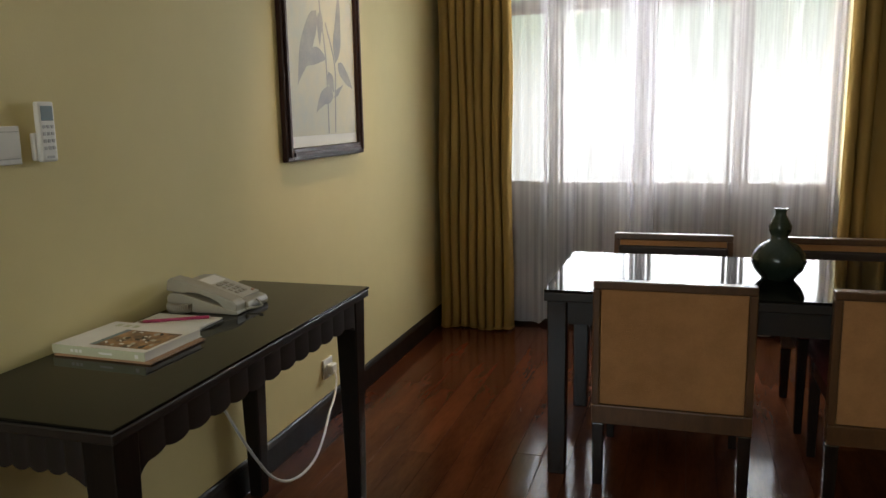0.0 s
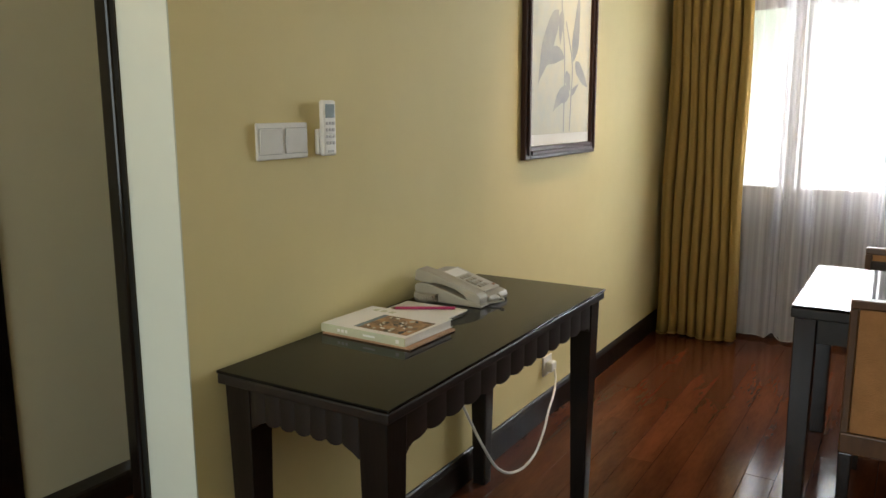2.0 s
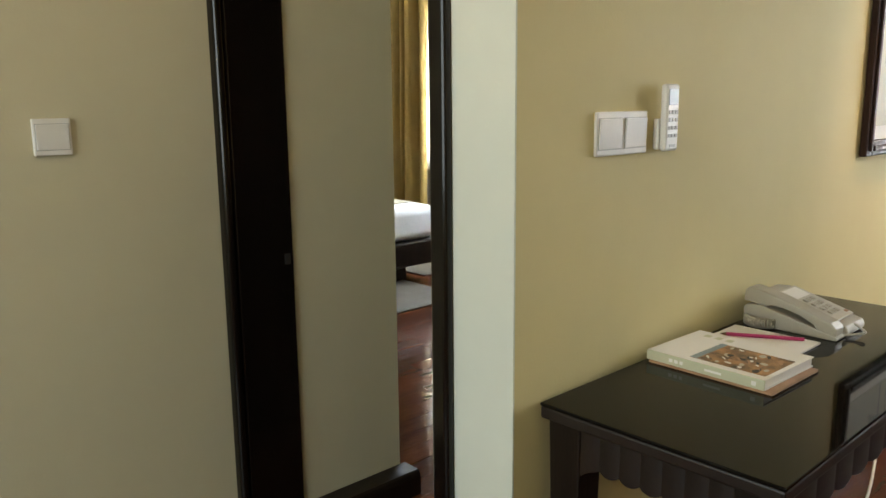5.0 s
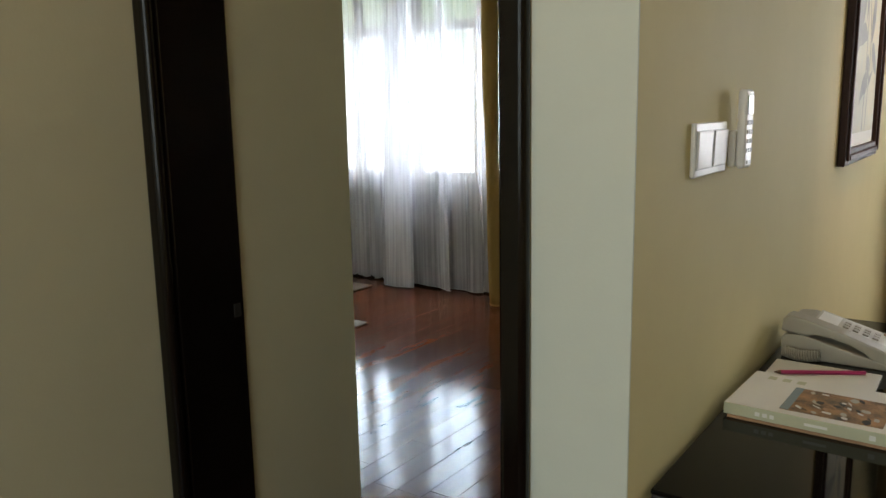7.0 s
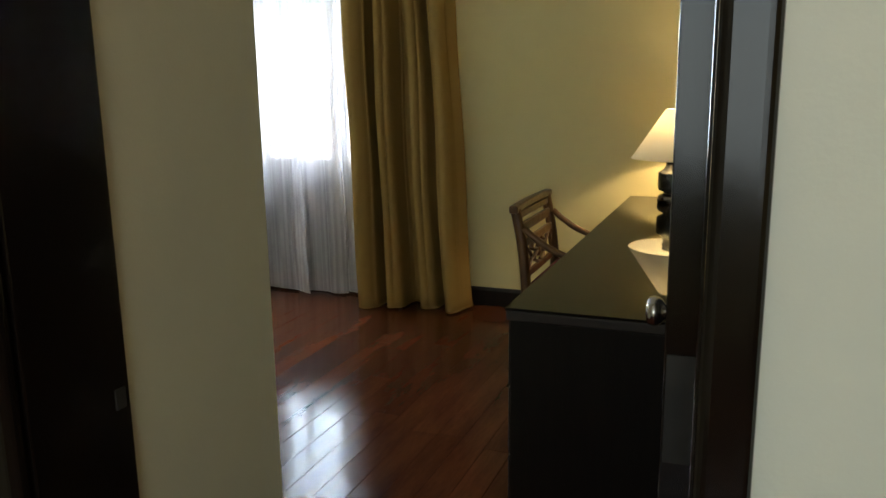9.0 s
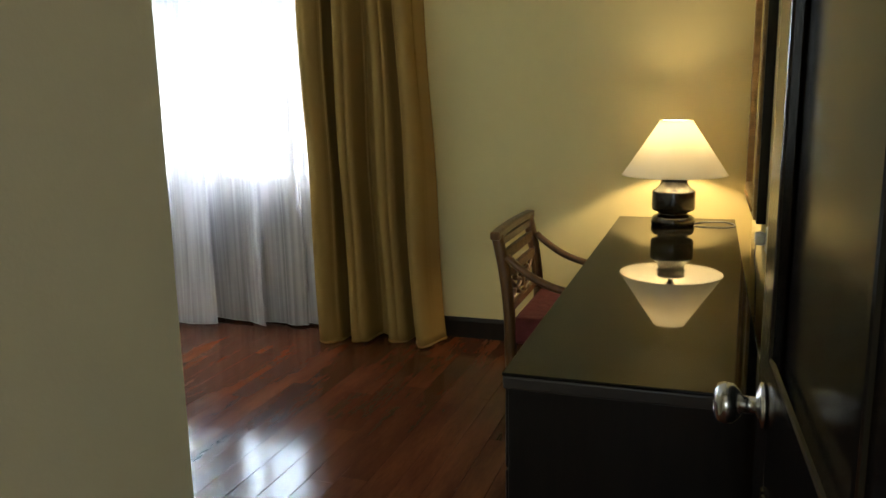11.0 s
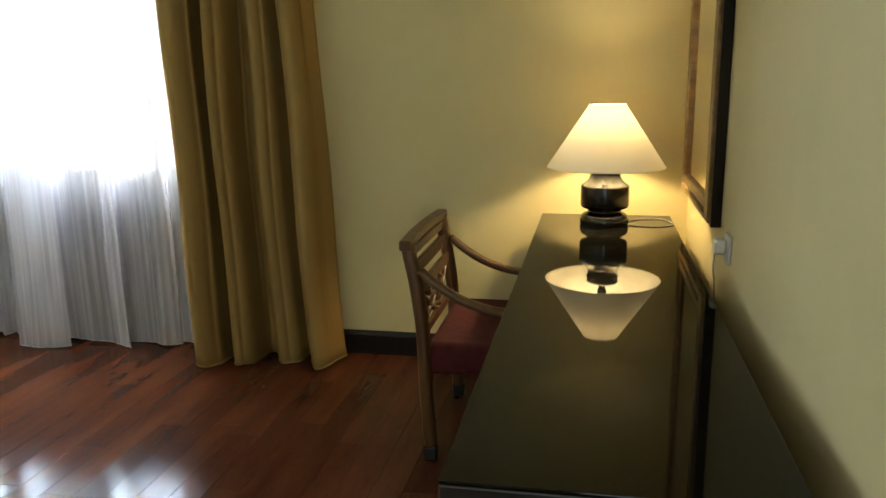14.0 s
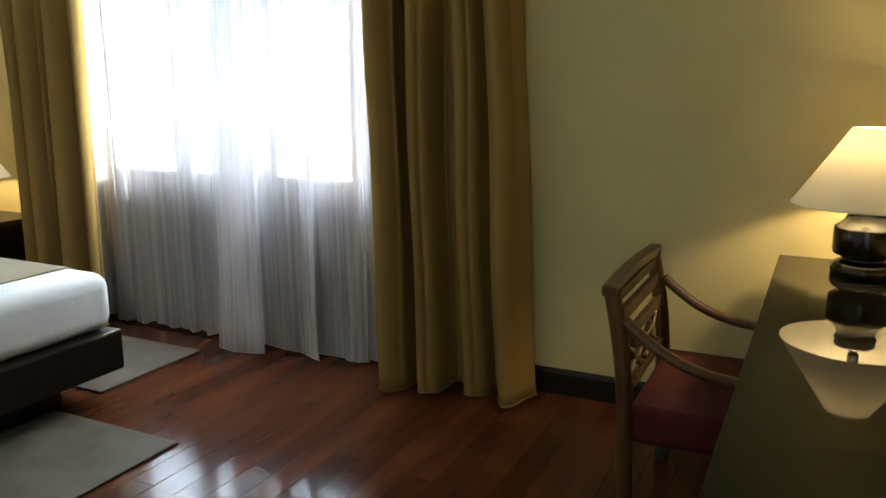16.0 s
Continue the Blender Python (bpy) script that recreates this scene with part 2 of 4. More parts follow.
def to_object(name, bm, material, smooth=False):
    me = bpy.data.meshes.new(name)
    bm.normal_update()
    bm.to_mesh(me)
    bm.free()
    for m in material if isinstance(material, (list, tuple)) else [material]:
        me.materials.append(m)
    if smooth:
        me.shade_smooth()
    return new(name, me)


def soften(ob):
    """Even shading over rounded edges and flats."""
    ob.modifiers.new("normals", "WEIGHTED_NORMAL")
    return ob


def part(name, bm, material, parent, label="", smooth=False):
    """One mesh object under a thing or under a part."""
    ob = to_object(name, bm, material, smooth)
    ob.parent = parent
    if parent is not None:
        ob.matrix_parent_inverse = parent.matrix_basis.inverted() if parent.parent is None else Matrix.Identity(4)
    return tagged(ob, label)


def thing(name, at, label, category, group="", kind=""):
    ob = new(name)
    ob.empty_display_size = 0.1
    ob.location = at
    return tagged(ob, label, category, group, kind)


def setting(name, bm, material, label, smooth=False):
    return tagged(to_object(name, bm, material, smooth), label, name.split("_")[0], "", "structure")


def B(x0, x1, y0, y1, z0, z1, bevel=0.0, seg=2, bm=None):
    """A box between those planes, its edges bevelled."""
    b = bmesh.new()
    r = bmesh.ops.create_cube(b, size=1)
    bmesh.ops.scale(b, vec=(x1 - x0, y1 - y0, z1 - z0), verts=b.verts)
    bmesh.ops.translate(b, vec=((x0 + x1) / 2, (y0 + y1) / 2, (z0 + z1) / 2), verts=b.verts)
    if bevel:
        bmesh.ops.bevel(b, geom=b.edges[:], offset=bevel, segments=seg, profile=0.5, affect="EDGES", clamp_overlap=True)
    return merge(bm, b) if bm is not None else b


def merge(bm, other, m=None):
    me = bpy.data.meshes.new("tmp")
    if m is not None:
        bmesh.ops.transform(other, matrix=m, verts=other.verts)
    other.to_mesh(me)
    other.free()
    bm.from_mesh(me)
    bpy.data.meshes.remove(me)
    return bm


def turned(profile, n=32, at=(0, 0, 0), bm=None):
    """A body of revolution from (radius, height) pairs."""
    b = bmesh.new()
    rings = []
    for r, z in profile:
        rings.append([b.verts.new((at[0] + r * math.cos(2 * math.pi * i / n), at[1] + r * math.sin(2 * math.pi * i / n), at[2] + z)) for i in range(n)])
    for a, c in zip(rings, rings[1:]):
        for i in range(n):
            b.faces.new((a[i], a[(i + 1) % n], c[(i + 1) % n], c[i]))
    if profile[0][0] > 0.0005:
        b.faces.new(rings[0][::-1])
    if profile[-1][0] > 0.0005:
        b.faces.new(rings[-1])
    bmesh.ops.remove_doubles(b, verts=b.verts, dist=1e-5)
    return merge(bm, b) if bm is not None else b


def sweep(points, radius, n=8, flat=1.0, bm=None, up=(0, 0, 1), radii=None):
    """A rod along points; flat squeezes its section."""
    b = bmesh.new()
    pts = [Vector(p) for p in points]
    rings = []
    for i, p in enumerate(pts):
        d = (pts[min(i + 1, len(pts) - 1)] - pts[max(i - 1, 0)]).normalized()
        u = Vector(up)
        if abs(d.dot(u)) > 0.95:
            u = Vector((1, 0, 0))
        s = d.cross(u).normalized()
        v = s.cross(d).normalized()
        r = radii[i] if radii else radius
        rings.append([b.verts.new(p + s * (r * math.cos(2 * math.pi * k / n)) + v * (r * flat * math.sin(2 * math.pi * k / n))) for k in range(n)])
    for a, c in zip(rings, rings[1:]):
        for k in range(n):
            b.faces.new((a[k], a[(k + 1) % n], c[(k + 1) % n], c[k]))
    b.faces.new(rings[0][::-1])
    b.faces.new(rings[-1])
    bmesh.ops.recalc_face_normals(b, faces=b.faces)
    return merge(bm, b) if bm is not None else b


def bezier(points, n=16):
    """A smooth line through points (Catmull-Rom)."""
    p = [Vector(q) for q in points]
    p = [p[0] * 2 - p[1]] + p + [p[-1] * 2 - p[-2]]
    out = []
    for i in range(1, len(p) - 2):
        for k in range(n):
            t = k / n
            out.append(0.5 * (2 * p[i] + (p[i + 1] - p[i - 1]) * t + (2 * p[i - 1] - 5 * p[i] + 4 * p[i + 1] - p[i + 2]) * t * t
                              + (3 * p[i] - p[i - 1] - 3 * p[i + 1] + p[i + 2]) * t ** 3))
    return out + [p[-2]]


def prism(outline, axis, a0, a1, bevel=0.0):
    """A flat outline (u, v) made thick along an axis: x: (y, z), y: (x, z), z: (x, y)."""
    b = bmesh.new()
    put = {"x": lambda u, v, a: (a, u, v), "y": lambda u, v, a: (u, a, v), "z": lambda u, v, a: (u, v, a)}[axis]
    lo = [b.verts.new(put(u, v, a0)) for u, v in outline]
    hi = [b.verts.new(put(u, v, a1)) for u, v in outline]
    b.faces.new(lo)
    b.faces.new(hi[::-1])
    for i in range(len(outline)):
        j = (i + 1) % len(outline)
        b.faces.new((lo[i], hi[i], hi[j], lo[j]))
    bmesh.ops.recalc_face_normals(b, faces=b.faces)
    if bevel:
        bmesh.ops.bevel(b, geom=[e for e in b.edges if e.calc_face_angle(0) > 0.6], offset=bevel, segments=2, profile=0.5, affect="EDGES", clamp_overlap=True)
    return b


def tapered_leg(x, y, z0, z1, bottom, top):
    b = bmesh.new()
    lo = [b.verts.new((x + sx * bottom / 2, y + sy * bottom / 2, z0)) for sx, sy in ((-1, -1), (1, -1), (1, 1), (-1, 1))]
    hi = [b.verts.new((x + sx * top / 2, y + sy * top / 2, z1)) for sx, sy in ((-1, -1), (1, -1), (1, 1), (-1, 1))]
    b.faces.new(lo[::-1])
    b.faces.new(hi)
    for i in range(4):
        b.faces.new((lo[i], lo[(i + 1) % 4], hi[(i + 1) % 4], hi[i]))
    bmesh.ops.bevel(b, geom=b.edges[:], offset=0.004, segments=2, profile=0.5, affect="EDGES")
    return b

# ---- setting ----
F = 3.77          # inner face of the window wall
H = 2.62          # ceiling
W = -0.165        # bedroom face of the partition; its living room face is x = 0
SILL, BAR, HEAD = 0.79, 1.93, 2.30

bmf = B(-1.24, 4.2, -3.6, F + 0.2, -0.12, -0.012)
B(-5.7, -1.241, 0.182, F + 0.2, -0.12, -0.0121, bm=bmf)
setting("floor_base", bmf, JOINT, "dark bed under the polished floorboards")
setting("ceiling", B(-5.8, 4.3, -3.7, F + 0.25, H, H + 0.12), WHITE, "plain white plaster ceiling")
setting("wall_partition", B(W, 0.0, 0.004, F, 0, H), CREAM, "cream painted partition between living room and bedroom")
setting("wall_end", B(W + 0.006, 0.0, 0.0, 0.004, 0, H), CREAMLIT, "end of the cream partition wall, cool daylight put into its pale colour")
setting("wall_lintel", B(-1.078, W, 0.0, 0.182, 2.12, H), CREAM, "cream painted wall over the bedroom doorway")
setting("wall_left", B(-1.24, -1.078, -3.6, 0.182, 0, H), CREAMDIM, "cream wall beside the bedroom doorway, greyed in colour for dim cool light")
setting("wall_passage", B(-5.7, -1.041, 0.182, 0.58, 0, H), CREAMDIM, "short cream wall inside the bedroom entrance, greyed in colour for dim cool light")
setting("wall_headboard", B(-5.75, -5.6, 0.58, F + 0.2, 0, H), CREAM, "cream painted wall behind the bed")
setting("wall_east", B(4.05, 4.2, -3.6, F, 0, H), CREAM, "cream painted far side wall of the living room")


def window_wall(name, x0, x1, wx0, wx1, y0, y1, z0, z1, label):
    bm = bmesh.new()
    B(x0, wx0, y0, y1, 0, H, bm=bm)
    B(wx1, x1, y0, y1, 0, H, bm=bm)
    B(wx0, wx1, y0, y1, 0, z0, bm=bm)
    B(wx0, wx1, y0, y1, z1, H, bm=bm)
    return setting(name, bm, CREAM, label)


BW = (-4.44, -2.12)      # bedroom window
LW = (0.135, 2.295)        # living room window
window_wall("wall_north_bedroom", -5.6, W / 2, *BW, F, F + 0.2, SILL, HEAD, "cream painted bedroom window wall")
window_wall("wall_north_living", W / 2, 4.2, *LW, F, F + 0.2, SILL, HEAD, "cream painted living room window wall")
window_wall("wall_south", -1.24, 4.2, -0.6, 1.4, -3.75, -3.6, 0.8, 2.3, "cream painted wall with a window at the back")


def window(name, x0, x1, y, z0, z1, bar, lights, label, glazed=True):
    w = tagged(new(name), label, "window", "", "structure")
    w.location = (x0, y, z0)
    f = 0.06
    bm = bmesh.new()
    B(x0, x1, y - 0.03, y + 0.03, z0, z0 + f + 0.02, 0.004, bm=bm)
    B(x0, x1, y - 0.03, y + 0.03, z1 - f, z1, 0.004, bm=bm)
    B(x0, x0 + f, y - 0.03, y + 0.03, z0 + f, z1 - f, 0.004, bm=bm)
    B(x1 - f, x1, y - 0.03, y + 0.03, z0 + f, z1 - f, 0.004, bm=bm)
    part("window_frame", bm, FRAMEW, w)
    part("window_sill", B(x0 - 0.04, x1 + 0.04, y - 0.13, y - 0.031, z0 - 0.004, z0 + 0.012, 0.005), SILLM, w)
    part("transom_bar", B(x0 + f, x1 - f, y - 0.03, y + 0.03, bar, bar + 0.05, 0.004), FRAMEW, w)
    step = (x1 - x0) / lights
    for i in range(lights):
        a, b = x0 + i * step, x0 + (i + 1) * step
        if i:
            part("mullion", B(a - 0.03, a + 0.03, y - 0.032, y + 0.032, z0 + f, z1 - f, 0.004), FRAMEW, w)
        sash = bmesh.new()
        l, r = a + 0.04, b - 0.04
        for q in ((l, l + 0.022, z0 + f, bar), (r - 0.022, r, z0 + f, bar)):
            B(q[0], q[1], y - 0.02, y + 0.02, q[2], q[3], 0.003, bm=sash)
        B(l + 0.022, r - 0.022, y - 0.02, y + 0.02, z0 + f, z0 + f + 0.028, 0.003, bm=sash)
        B(l + 0.022, r - 0.022, y - 0.02, y + 0.02, bar - 0.028, bar, 0.003, bm=sash)
        part("sash", sash, FRAMEW, w)
        p = part("pane", B(l + 0.022, r - 0.022, y - 0.003, y + 0.003, z0 + f + 0.02, bar - 0.02), glass, w)
        p.visible_shadow = False
        q = part("upper_pane", B(l, r, y - 0.003, y + 0.003, bar + 0.05, z1 - f), glass, w)
        q.visible_shadow = False
    return w


window("window_1", *BW, F + 0.12, SILL, HEAD, BAR, 4, "brown framed bedroom casement window behind sheer curtains")
window("window_2", *LW, F + 0.12, SILL, HEAD, BAR, 4, "brown framed living room casement window behind sheer curtains")
# a thin dark sheet over the wall below each window, as wide as the opening
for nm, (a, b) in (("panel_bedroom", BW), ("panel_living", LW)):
    setting(nm, B(a, b, F - 0.006, F - 0.0005, 0.118, SILL - 0.004), PANELM, "thin dark sheet over the wall under the window")
window("window_3", -0.6, 1.4, -3.68, 0.8, 2.3, 1.93, 3, "dark framed window in the back wall")


def skirting(name, m0, m1, side, h=0.115, d=0.018):
    """A skirting board between two floor points, proud towards side."""
    a, b, s = Vector((*m0, 0)), Vector((*m1, 0)), Vector((*side, 0))
    ln = (b - a).length
    bm = prism([(0.001, 0), (d, 0), (d, h - 0.02), (d - 0.006, h - 0.006), (d - 0.012, h), (0.001, h)], "y", 0, ln)
    u = (b - a).normalized()
    m = Matrix(((s.x, u.x, 0, a.x), (s.y, u.y, 0, a.y), (0, 0, 1, 0), (0, 0, 0, 1)))
    bmesh.ops.transform(bm, matrix=m, verts=bm.verts)
    bmesh.ops.recalc_face_normals(bm, faces=bm.faces)
    return setting(name, bm, DARK, "dark stained wooden skirting board")


skirting("baseboard_living", (0, 0.0), (0, F), (1, 0))
skirting("baseboard_window_living", (0.02, F), (4.05, F), (0, -1))
skirting("baseboard_bedroom", (W, 1.0), (W, F), (-1, 0))
skirting("baseboard_window_bedroom", (-5.58, F), (W - 0.02, F), (0, -1))
skirting("baseboard_headboard", (-5.6, 0.6), (-5.6, F - 0.02), (1, 0))
skirting("baseboard_left", (-1.078, -3.6), (-1.078, -0.03), (1, 0))
skirting("baseboard_passage", (-1.041, 0.20), (-1.041, 0.60), (1, 0), 0.088, 0.085)

# door frame: lining and rounded casings
frm = tagged(new("door_frame"), "dark varnished wooden door frame with rounded casings", "door frame", "", "structure")
for nm, q in (("jamb", (-1.077, -1.03, 0.004, 0.182)), ("jamb", (-0.21, -0.161, 0.004, 0.182))):
    part(nm, B(q[0], q[1], q[2], q[3], 0, 2.119, 0.003), DOORM, frm)
part("head", B(-1.03, -0.21, 0.004, 0.182, 2.06, 2.119, 0.003), DOORM, frm)
part("casing", B(-1.076, -1.030, -0.026, 0.0035, 0, 2.11, 0.018, 5), DOORM, frm)
part("casing", B(-0.206, -0.158, -0.022, 0.003, 0, 2.11, 0.011, 4), DOORM, frm)
part("casing", B(-1.076, -0.158, -0.020, 0.003, 2.11, 2.165, 0.011, 4), DOORM, frm)
strike = part("strike_plate", B(-1.031, -1.0275, 0.152, 0.172, 0.864, 0.896, 0.001), HINGEM, frm, "small steel strike plate")

# the open door, hinged on the partition side
door = tagged(new("door_1"), "dark varnished panelled bedroom door standing open", "door", "", "structure")
door.location = (-0.2535, 0.190, 0)
dm = pose(-0.2535, 0.190, 0, 0, 0, 2.6)     # local y runs from the hinge to the free edge, local -x faces the room
bm = bmesh.new()
DWd, DTh = 0.775, 0.043
for q in ((0, DWd, 0.008, 0.22), (0, DWd, 1.93, 2.045), (0, 0.125, 0.22, 1.93), (DWd - 0.125, DWd, 0.22, 1.93), (0.125, DWd - 0.125, 0.78, 0.955)):
    B(0, DTh, q[0], q[1], q[2], q[3], 0.0015, bm=bm)
bmesh.ops.transform(bm, matrix=dm, verts=bm.verts)
part("door_leaf_frame", bm, DOORM, door)
for z0, z1 in ((0.22, 0.78), (0.955, 1.93)):
    bm = B(0.013, DTh - 0.013, 0.125, DWd - 0.125, z0, z1)
    bmesh.ops.transform(bm, matrix=dm, verts=bm.verts)
    part("door_panel", bm, DOORM, door)
    bm = bmesh.new()
    for q in ((0.125, 0.147, z0, z1), (DWd - 0.147, DWd - 0.125, z0, z1), (0.147, DWd - 0.147, z0, z0 + 0.022), (0.147, DWd - 0.147, z1 - 0.022, z1)):
        B(-0.006, 0.014, q[0], q[1], q[2], q[3], 0.005, bm=bm)
    bmesh.ops.transform(bm, matrix=dm, verts=bm.verts)
    part("panel_moulding", bm, DOORM, door)
KN = [(0.033, 0.0), (0.033, 0.006), (0.026, 0.010), (0.012, 0.013), (0.012, 0.030), (0.020, 0.036), (0.0285, 0.044), (0.0305, 0.056), (0.028, 0.066),
      (0.017, 0.071), (0.012, 0.0715), (0.011, 0.068), (0.0, 0.068)]
for side in (-1, 1):
    k = turned([(r, h * (0.97 if side < 0 else 0.6)) for r, h in KN], 36)
    bmesh.ops.transform(k, matrix=dm @ Matrix.Translation((0 if side < 0 else DTh, DWd - 0.092, 0.885)) @ Matrix.Rotation(radians(-90 if side < 0 else 90), 4, "Y"), verts=k.verts)
    part("door_knob", k, STEEL, door, "round brushed steel door knob", True)
for z in (0.18, 0.90, 1.75):
    bm = B(0.003, 0.036, -0.0025, -0.0002, z, z + 0.13)
    turned([(0.006, 0), (0.006, 0.13)], 12, (0.046, -0.006, z), bm)
    bmesh.ops.transform(bm, matrix=dm, verts=bm.verts)
    part("hinge", bm, HINGEM, door, "dull metal door hinge")

# ---- curtains ----


def curtain_mesh(x0, x1, y, z0, z1, folds, amp, seed, hem=0.02, gather=0.0, nz=40, fine=0.0, loose=0.0, lean=0.0):
    """Cloth hung in folds: narrow pleats at the top that merge into wider, uneven ones at the hem."""
    rnd = random.Random(seed)
    per = 14
    cols = folds * per
    am = [rnd.uniform(0.2, 1.55) for _ in range(folds + 2)]
    bias = [rnd.uniform(-0.33, 0.33) for _ in range(folds + 2)]
    wide = [rnd.uniform(-1, 1) for _ in range(folds + 2)]
    p0, p1 = rnd.uniform(0, 6.28), rnd.uniform(0, 6.28)
    b = bmesh.new()
    rows = []
    for j in range(nz + 1):
        s = (j / nz) ** 1.15
        z = z0 + (z1 - z0) * s
        low = (1 - s) ** 1.4
        row = []
        for i in range(cols + 1):
            u = i / cols * folds
            k = int(u)
            fr = u - k
            sm = fr * fr * (3 - 2 * fr)
            u += bias[k] * (1 - sm) + bias[k + 1] * sm
            sm = fr * fr * (3 - 2 * fr)
            a = am[k] * (1 - sm) + am[k + 1] * sm
            ln = wide[k] * (1 - sm) + wide[k + 1] * sm
            ang = 2 * math.pi * u + 1.1 * ln * (1 - s)
            pleat = math.sin(ang + 0.55 * math.sin(ang)) + 0.42 * math.sin(2 * ang + ln)
            broad = math.sin(math.pi * u * 0.9 + p0 + 0.9 * ln) + 0.45 * math.sin(math.pi * u * 0.53 + p1)
            wv = (1 - 0.55 * loose * low) * pleat * a + loose * low * 1.1 * broad
            yy = y + amp * wv + fine * math.sin(2 * math.pi * u * 3.3 + 3 * ln)
            mid = (x0 + x1) / 2
            xx = x0 + (x1 - x0) * i / cols
            xx = mid + (xx - mid) * (1 - gather * s) + 0.45 * amp * a * math.cos(2 * math.pi * u) + loose * 0.045 * ln * low + lean * s
            zz = z + (hem * (0.5 + 0.5 * math.sin(wv * 1.6)) + 0.006) * (1 - s) ** 8
            row.append(b.verts.new((xx, min(yy, 3.748), zz)))
        rows.append(row)
    for a, c in zip(rows, rows[1:]):
        for i in range(cols):
            b.faces.new((a[i], a[i + 1], c[i + 1], c[i]))
    return b, rows[0]


def curtain(name, x0, x1, y, folds, amp, seed, material, label, thick=0.0, z1=2.5, hem=0.02, gather=0.0, group="", fine=0.0, loose=0.0, lean=0.0):
    c = thing(name, ((x0 + x1) / 2, y, 0), label, "curtain", group)
    mesh, edge = curtain_mesh(x0, x1, y, 0.004, z1, folds, amp, seed, hem, gather, fine=fine, loose=loose, lean=lean)
    line = [v.co.copy() for v in edge[::2]]
    ob = part("cloth", mesh, material, c, "", True)
    if thick:
        md = ob.modifiers.new("thickness", "SOLIDIFY")
        md.thickness, md.offset = thick, 0
    part("hem", sweep(line, 0.0026 if not thick else 0.006, 6), HEMM if not thick else material, c, "stitched hem", True)
    part("heading_tape", B(x0 + lean + 0.02, x1 + lean - 0.02, y - 0.012, y + 0.012, z1 - 0.02, z1 + 0.034, 0.004), material, c)
    return c


HEMM = mat("white stitched hem", (0.5, 0.5, 0.52), 0.8)


def draped_mesh(hem, top, z0, z1, pleats, pleat_amp, seed, fine=0.0, lift=0.012, nz=44, per=9):
    """Cloth whose hem follows one line of broad folds and whose heading follows another with even pleats."""
    rnd = random.Random(seed)
    a = bezier([(x, y, 0) for x, y in hem], per)
    b_ = bezier([(x, y, 0) for x, y in top], per)
    n = len(a)
    ph = [rnd.uniform(0, 6.28) for _ in range(4)]
    b = bmesh.new()
    rows = []
    for j in range(nz + 1):
        s = j / nz
        k = s ** 0.8
        row = []
        for i in range(n):
            u = i / (n - 1)
            p = a[i].lerp(b_[i], k)
            w = pleat_amp * (0.45 + 0.55 * s) * (1.2 - 2 * abs(math.sin(math.pi * pleats * u + ph[0] + 0.8 * math.sin(5 * u + ph[1]))) ** 0.55)
            w += 0.010 * (1 - s) * math.sin(9 * u + 2.6 * s + ph[2]) + fine * math.sin(2 * math.pi * pleats * 2.1 * u + ph[3])
            sway = 0.008 * math.sin(3.1 * s * math.pi + 7 * u + ph[3]) * s * (1 - s) * 4
            zz = z0 + (z1 - z0) * s + lift * (0.5 + 0.5 * math.sin(11 * u + ph[1])) * (1 - s) ** 8
            row.append(b.verts.new((p.x + sway, min(p.y + w, 3.748), zz)))
        rows.append(row)
    for p, q in zip(rows, rows[1:]):
        for i in range(n - 1):
            b.faces.new((p[i], p[i + 1], q[i + 1], q[i]))
    return b, rows[0]


def draped_curtain(name, hem, top, pleats, amp, seed, material, label, thick, group, fine=0.0, z1=2.5):
    x0, x1 = min(p[0] for p in top), max(p[0] for p in top)
    y = sum(p[1] for p in top) / len(top)
    c = thing(name, ((x0 + x1) / 2, y, 0), label, "curtain", group)
    mesh, edge = draped_mesh(hem, top, 0.006, z1, pleats, amp, seed, fine)
    line = [v.co.copy() for v in edge[::2]]
    ob = part("cloth", mesh, material, c, "", True)
    if thick:
        md = ob.modifiers.new("thickness", "SOLIDIFY")
        md.thickness, md.offset = thick, 0
    part("hem", sweep(line, 0.006 if thick else 0.0026, 6), material if thick else HEMM, c, "stitched hem", True)
    part("heading_tape", B(x0 + 0.01, x1 - 0.01, y - 0.012, y + 0.012, z1 - 0.02, z1 + 0.034, 0.004), material, c)
    return c


# drawn drape: overlapping folds with deep hollows between them, a flatter back part and a flared edge
DRAPE_HEM = [(-2.33, 3.66), (-2.39, 3.58), (-2.39, 3.49), (-2.33, 3.455), (-2.275, 3.50), (-2.265, 3.60), (-2.26, 3.70), (-2.215, 3.70), (-2.20, 3.60), (-2.20, 3.51), (-2.16, 3.475),
             (-2.11, 3.52), (-2.105, 3.62), (-2.09, 3.69), (-2.04, 3.65), (-2.01, 3.57), (-1.96, 3.55), (-1.915, 3.60), (-1.905, 3.68), (-1.87, 3.66), (-1.845, 3.57), (-1.80, 3.50), (-1.755, 3.53),
             (-1.735, 3.62), (-1.71, 3.69)]
DRAPE_TOP = [(-2.41 + (x + 2.39) * 0.88 + 0.012 * math.sin(k * 2.1), 3.545 + (y - 3.585) * (0.95 if k % 7 else 0.6)) for k, (x, y) in enumerate(DRAPE_HEM)]
draped_curtain("drape", DRAPE_HEM, DRAPE_TOP, 11, 0.028, 3, GOLD, "floor length ochre curtain with deep folds beside the bedroom window", 0.004, "bedroom curtains")
curtain("drape", -4.80, -4.19, 3.535, 8, 0.066, 9, GOLD, "floor length ochre curtain drawn near the bed", 0.004, gather=0.05, group="bedroom curtains", loose=0.9, lean=0.05)
